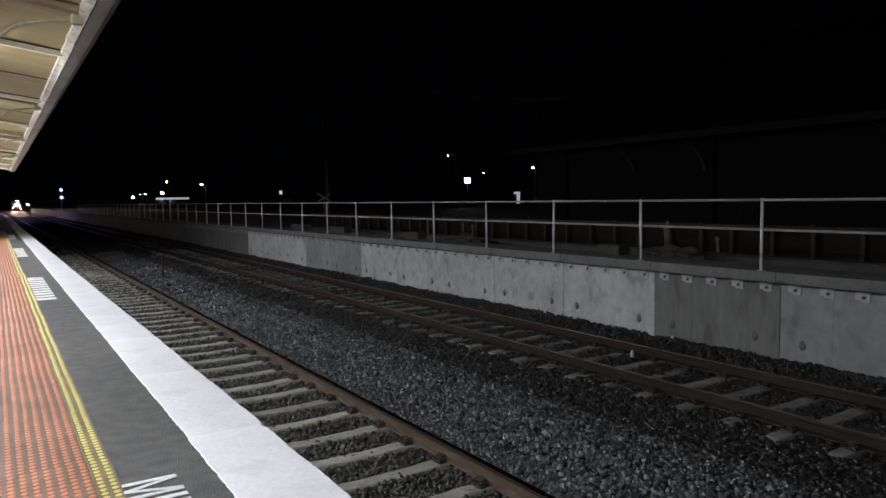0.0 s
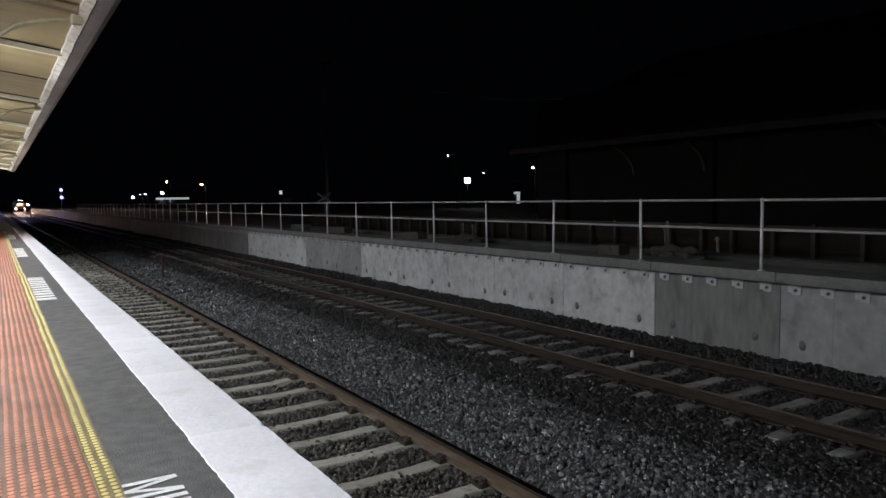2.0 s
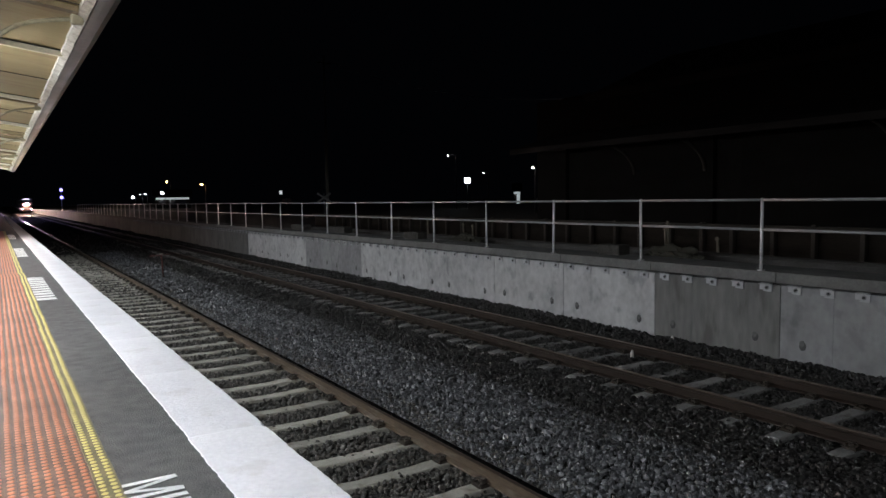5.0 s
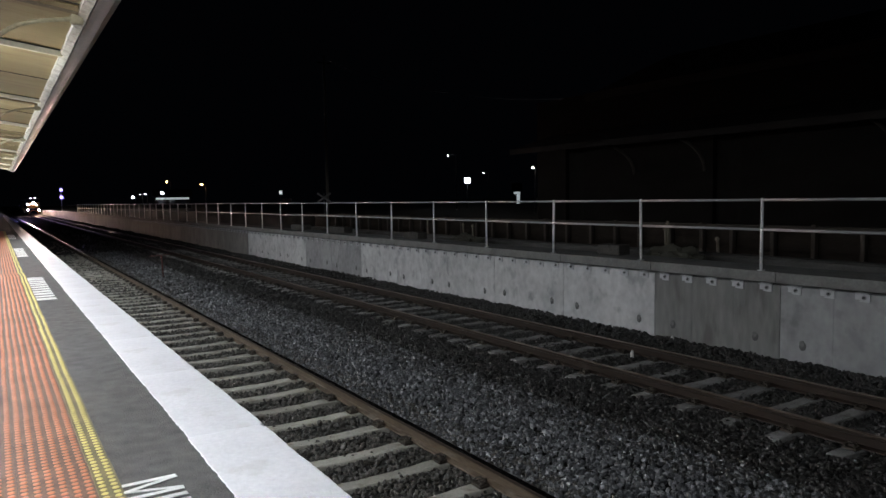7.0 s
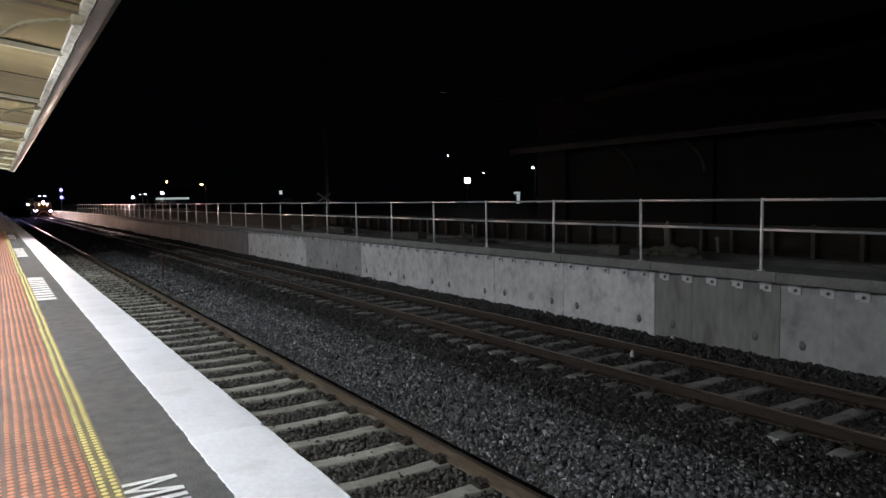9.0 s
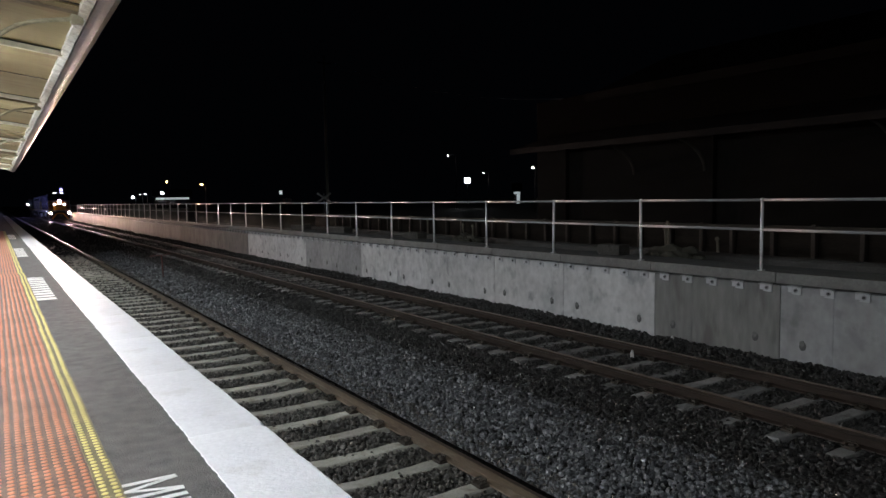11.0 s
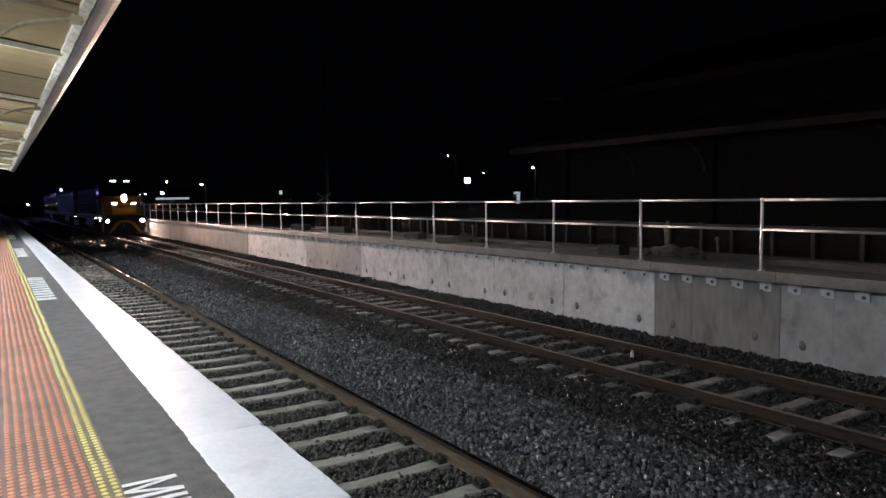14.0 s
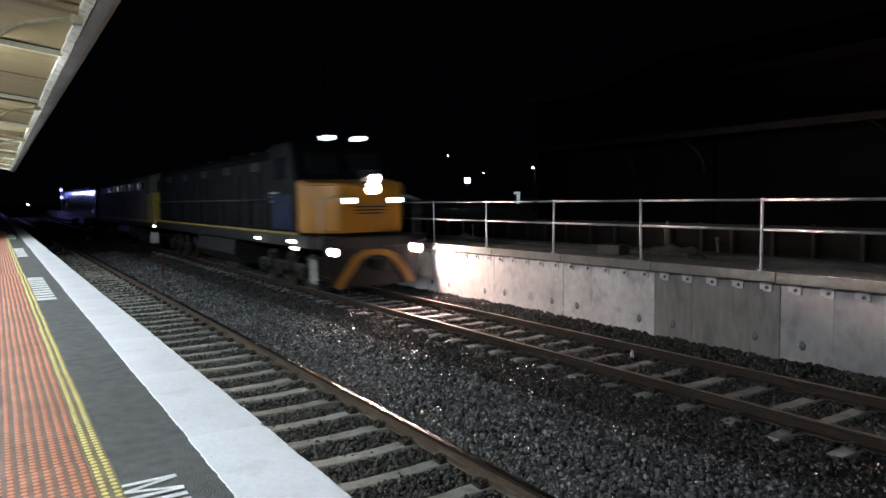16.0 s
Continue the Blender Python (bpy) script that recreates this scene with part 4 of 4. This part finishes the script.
def locomotive(length, hood, lit, label):
    """A hood locomotive; its front at y 0, its length along +y."""
    root = tagged(new("locomotive"), label, "locomotive", "locomotives of the train")
    bm = B()
    box(bm, (0, length / 2 + 0.3, 1.42), (2.86, length - 1.2, 0.34), 0.03)
    part("underframe", bm, L_BLACK, root)
    for sx in (-1, 1):
        bm = B()
        box(bm, (sx * 1.44, length / 2 + 0.6, 1.62), (0.025, length - 2.2, 0.065), 0.004)
        part("sill_stripe", bm, L_STRIPE, root, "yellow sill stripe")
    # nose: chamfered in plan and sloping top
    bm = B()
    plan = [(-0.85, 0.30), (0.85, 0.30), (1.42, 1.10), (1.42, 1.9), (-1.42, 1.9), (-1.42, 1.10)]
    prism(bm, plan, 2, 1.66, 3.1)
    for v in bm.verts:
        if v.co.z > 3 and v.co.y < 1.5:
            v.co.z -= 0.16
    bmesh.ops.bevel(bm, geom=[e for e in bm.edges if e.calc_length() > 0.2], offset=0.06, segments=3, affect="EDGES")
    nose = part("nose", bm, L_YELLOW, root, "yellow-painted nose")
    for k in range(3):
        bm = B()
        box(bm, (0, 0.29, 2.33 - 0.085 * k), (1.05 - 0.12 * k, 0.02, 0.035), 0.004)
        part("nose_lettering", bm, L_BLUE, nose)
    # cab
    bm = B()
    side = [(1.75, 3.0), (2.1, 4.05), (2.3, 4.13), (3.9, 4.13), (3.9, 1.66), (1.75, 1.66)]
    prism(bm, side, 0, -1.45, 1.45)
    bmesh.ops.bevel(bm, geom=[e for e in bm.edges if e.calc_length() > 0.2], offset=0.07, segments=3, affect="EDGES")
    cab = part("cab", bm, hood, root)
    for sx in (-1, 1):
        bm = B()
        r = Matrix.Rotation(-0.32, 4, "X")
        box(bm, (sx * 0.62, 1.87, 3.52), (0.95, 0.04, 0.62), 0.01, rot=r)
        part("windscreen", bm, GLASS, cab)
        bm = B()
        box(bm, (sx * 1.452, 2.95, 3.42), (0.03, 1.0, 0.62), 0.01)
        part("side_window", bm, GLASS, cab)
        bm = B()
        box(bm, (sx * 0.47, 1.94, 4.22), (0.46, 0.10, 0.16), 0.02)
        nb = part("number_board", bm, DARKSTEEL, cab)
        bm = B()
        box(bm, (sx * 0.47, 1.885, 4.22), (0.38, 0.012, 0.10), 0.003)
        part("board_face", bm, BOARD if lit else L_WHITE, nb)
        for k in range(3):
            bm = B()
            box(bm, (sx * 1.456, 3.55, 2.74 - 0.12 * k), (0.01, 0.55, 0.06), 0.002)
            part("side_lettering", bm, L_WHITE, cab)
        bm = B()
        box(bm, (sx * 1.452, 2.9, 2.2), (0.02, 1.7, 0.98), 0.004)
        part("side_panel", bm, L_BLUE, cab, "blue-painted cab side")
    # long hood with doors and a rounded roof
    bm = B()
    w = 1.30
    ring = [(-w, 1.66), (-w, 3.72), (-w + 0.12, 3.92), (-w + 0.45, 4.06), (w - 0.45, 4.06), (w - 0.12, 3.92), (w, 3.72), (w, 1.66)]
    prism(bm, ring, 1, 3.95, length - 0.9)
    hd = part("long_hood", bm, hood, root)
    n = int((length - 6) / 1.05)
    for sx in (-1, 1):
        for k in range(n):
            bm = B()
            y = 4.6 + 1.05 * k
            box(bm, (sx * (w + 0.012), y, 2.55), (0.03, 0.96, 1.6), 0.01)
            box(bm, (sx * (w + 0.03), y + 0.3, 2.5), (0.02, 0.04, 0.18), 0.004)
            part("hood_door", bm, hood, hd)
            if k % 3 == 1:
                bm = B()
                for j in range(6):
                    box(bm, (sx * (w + 0.01), y, 3.46 + 0.045 * j), (0.03, 0.9, 0.022))
                part("grille", bm, L_ROOF, hd)
    for y in (6.5, 10.5, 14.0, 17.0):
        bm = B()
        rod(bm, (0, y, 4.02), (0, y, 4.20), 0.62, 20)
        part("roof_fan", bm, L_ROOF, hd)
    bm = B()
    box(bm, (0, 8.6, 4.14), (0.9, 0.5, 0.22), 0.03)
    part("exhaust", bm, L_ROOF, hd)
    bm = B()
    for sx in (-0.25, 0, 0.25):
        rod(bm, (sx, 2.6, 4.28), (sx, 2.25, 4.28), 0.03, 8, 0.07)
    part("horn", bm, DARKSTEEL, cab)
    # front end
    bm = B()
    box(bm, (0, 0.45, 1.42), (2.86, 0.7, 0.30), 0.03)
    beam = part("headstock", bm, L_BLACK, root)
    bm = B()
    arch = [(-1.42, 1.30), (1.42, 1.30), (1.42, 0.75), (1.15, 0.28), (0.95, 0.28), (0.45, 0.95), (0.2, 1.06), (-0.2, 1.06), (-0.45, 0.95), (-0.95, 0.28), (-1.15, 0.28), (-1.42, 0.75)]
    prism(bm, arch, 1, 0.06, 0.12)
    part("pilot", bm, L_BLACK, root)
    for sx in (-1, 1):
        bm = B()
        prism(bm, [(sx * 1.2, 0.30), (sx * 0.98, 0.30), (sx * 0.44, 0.97), (sx * 0.2, 1.08), (0.0, 1.10), (0.0, 1.24), (sx * 0.3, 1.22), (sx * 0.6, 1.08)], 1, 0.03, 0.055)
        part("pilot_stripe", bm, L_YELLOW, root, "yellow arched stripe")
    bm = B()
    prism(bm, [(-0.95, 0.28), (-0.45, 0.95), (-0.2, 1.06), (0.2, 1.06), (0.45, 0.95), (0.95, 0.28)], 1, 0.14, 0.2)
    part("plough", bm, L_BLACK, root)
    bm = B()
    box(bm, (0, -0.12, 0.86), (0.26, 0.5, 0.30), 0.05)
    box(bm, (0.05, -0.38, 0.86), (0.30, 0.16, 0.34), 0.05)
    part("coupler", bm, L_BLACK, root)
    for sx in (-1, 1):
        for k in range(4):
            bm = B()
            box(bm, (sx * 1.30, 1.0, 0.42 + 0.28 * k), (0.26, 0.5, 0.03), 0.006)
            part("step", bm, L_BLACK, root)
        bm = B()
        box(bm, (sx * 1.445, 0.72, 0.68), (0.03, 0.22, 0.62), 0.008)
        if sx > 0:
            box(bm, (1.52, 0.02, 0.74), (0.20, 0.03, 0.66), 0.006)
            box(bm, (1.50, -0.02, 0.37), (0.26, 0.16, 0.035), 0.008)
        part("step_plate", bm, L_WHITE, root, "white-painted step plate")
        lens(root, "ditch_light", sx * 1.2, 0.0, 1.21, 0.088, (DITCH if sx > 0 else DITCH_WEAK) if lit else L_WHITE)
        bm = B()
        box(bm, (sx * 0.66, 0.24, 2.49), (0.34, 0.12, 0.16), 0.03)
        ml = part("marker_light", bm, DARKSTEEL, root)
        bm = B()
        box(bm, (sx * 0.66, 0.172, 2.49), (0.29, 0.012, 0.11), 0.003)
        part("lens", bm, MARKER if lit else L_WHITE, ml)
        bm = B()
        tube(bm, [(sx * 1.40, 0.35, 1.58), (sx * 1.40, 0.30, 2.5), (sx * 0.95, 0.22, 2.62)], 0.018, 6)
        part("front_handrail", bm, L_WHITE, root)
    bm = B()
    box(bm, (0, 0.38, 2.92), (0.42, 0.10, 0.72), 0.04)
    hl = part("headlight", bm, DARKSTEEL, root)
    for dx, dz, r, deep, shine in ((0.0, -0.10, 0.135, 0.08, HEAD), (-0.12, 0.14, 0.042, 0.30, BEAM), (0.06, 0.14, 0.10, 0.08, HEAD)):
        hooded(hl, dx, 0.29 - max(deep, 0.19), 2.90 + dz, r, deep, shine if lit else L_WHITE)
    # two narrow sealed beams in deep matt louvres
    for dx in (-0.17, 0.17):
        hooded(hl, dx, 0.0, 2.84, 0.021, 0.29, SPOT_BEAM if lit else L_WHITE, MATT)
    if lit:
        for y, z in ((5.2, 1.38), (2.25, 1.40), (2.0, 1.22)):
            bm = B()
            box(bm, (-1.455, y, z), (0.05, 0.22, 0.07), 0.015)
            part("step_light", bm, STEP, root)
    handrails(root, 4.2, length - 1.2, -1.40, 1.6)
    handrails(root, 4.2, length - 1.2, 1.40, 1.6)
    bogie(root, 4.0)
    bogie(root, length - 4.0)
    bm = B()
    prism(bm, [(-1.25, 1.2), (-1.35, 0.7), (-1.0, 0.35), (1.0, 0.35), (1.35, 0.7), (1.25, 1.2)], 1, length / 2 - 2.6, length / 2 + 2.6)
    part("fuel_tank", bm, L_BLACK, root)
    return root


def cowl_unit(length, body, label, front, category):
    """A full-width vehicle with a row of high side windows."""
    root = tagged(new("cowl_locomotive"), label, category, "vehicles behind the leading locomotive")
    bm = B()
    w = 1.44
    ring = [(-w, 1.45), (-w, 3.72), (-w + 0.14, 3.90), (-w + 0.6, 4.02), (w - 0.6, 4.02), (w - 0.14, 3.90), (w, 3.72), (w, 1.45)]
    prism(bm, ring, 1, 0.5, length - 0.5)
    bmesh.ops.bevel(bm, geom=[e for e in bm.edges if abs(e.verts[0].co.y - e.verts[1].co.y) < 0.1], offset=0.08, segments=2, affect="EDGES")
    bd = part("body", bm, body, root)
    if front:
        bm = B()
        box(bm, (0, 0.52, 2.25), (2.70, 0.12, 1.55), 0.05)
        part("front_panel", bm, L_OLIVE, root, "yellow front panel")
        for sx in (-1, 1):
            bm = B()
            box(bm, (sx * 1.45, 1.0, 2.25), (0.02, 0.9, 1.5), 0.006)
            part("side_flash", bm, L_OLIVE, root, "yellow side flash")
            bm = B()
            box(bm, (sx * 0.62, 0.49, 3.38), (0.95, 0.06, 0.55), 0.02)
            part("windscreen", bm, GLASS, root)
            bm = B()
            prism(bm, [(0.45, 0.42), (1.2, 0.42), (0.85, 1.0), (0.45, 1.0)], 0, sx * 1.42 - 0.015, sx * 1.42 + 0.015)
            box(bm, (sx * 1.27, 0.44, 0.70), (0.30, 0.03, 0.56), 0.008)
            part("step_plate", bm, L_WHITE, root, "white-painted step plate")
        bm = B()
        box(bm, (-1.30, 0.46, 1.30), (0.14, 0.06, 0.07), 0.02)
        part("marker_light", bm, STEP_HIGH, root)
    n = int((length - 4) / 1.5)
    for sx in (-1, 1):
        for k in range(n):
            y = 2.6 + 1.5 * k
            bm = B()
            box(bm, (sx * (w + 0.008), y, 3.44), (0.03, 0.8, 0.40), 0.012)
            part("side_window", bm, GLASS, bd)
            bm = B()
            box(bm, (sx * (w + 0.004), y + 0.75, 2.55), (0.02, 0.05, 1.9), 0.006)
            part("body_rib", bm, body, bd)
        bm = B()
        box(bm, (sx * 1.45, length / 2, 1.56), (0.02, length - 1.6, 0.09), 0.004)
        part("sill_stripe", bm, L_STRIPE, root)
    for y in (4.0, length / 2, length - 4.5):
        bm = B()
        box(bm, (0, y, 4.06), (1.3, 2.2, 0.16), 0.04)
        part("roof_hatch", bm, L_ROOF, bd)
    bm = B()
    box(bm, (0, length / 2, 1.34), (2.8, length - 1.0, 0.24), 0.03)
    part("underframe", bm, L_BLACK, root)
    bm = B()
    box(bm, (0, 0.1, 0.86), (0.26, 0.9, 0.30), 0.05)
    part("coupler", bm, L_BLACK, root)
    bm = B()
    prism(bm, [(-1.2, 1.25), (-1.3, 0.7), (-1.0, 0.4), (1.0, 0.4), (1.3, 0.7), (1.2, 1.25)], 1, length / 2 - 2.4, length / 2 + 2.4)
    part("fuel_tank", bm, L_BLACK, root)
    bogie(root, 4.2)
    bogie(root, length - 4.2)
    return root


TRACK = sum(FAR_GAUGE) / 2
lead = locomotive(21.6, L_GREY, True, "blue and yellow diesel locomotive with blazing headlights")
second = cowl_unit(22.6, L_SILVER, "pale silver-grey diesel locomotive with yellow front", True, "locomotive")
third = cowl_unit(28.0, L_NAVY, "dark blue full-width railway vehicle at the train's rear", False, "rail vehicle")
CONSIST = ((lead, 0.0), (second, 22.0), (third, 45.0))


def motions():
    """The train rolls in along the far track at an even speed."""
    for thing, back in CONSIST:
        walk(thing, [(0.5 * k, pose(TRACK, NOSE + SPEED * (16.0 - 0.5 * k) + back, 0)) for k in range(33)])


motions()
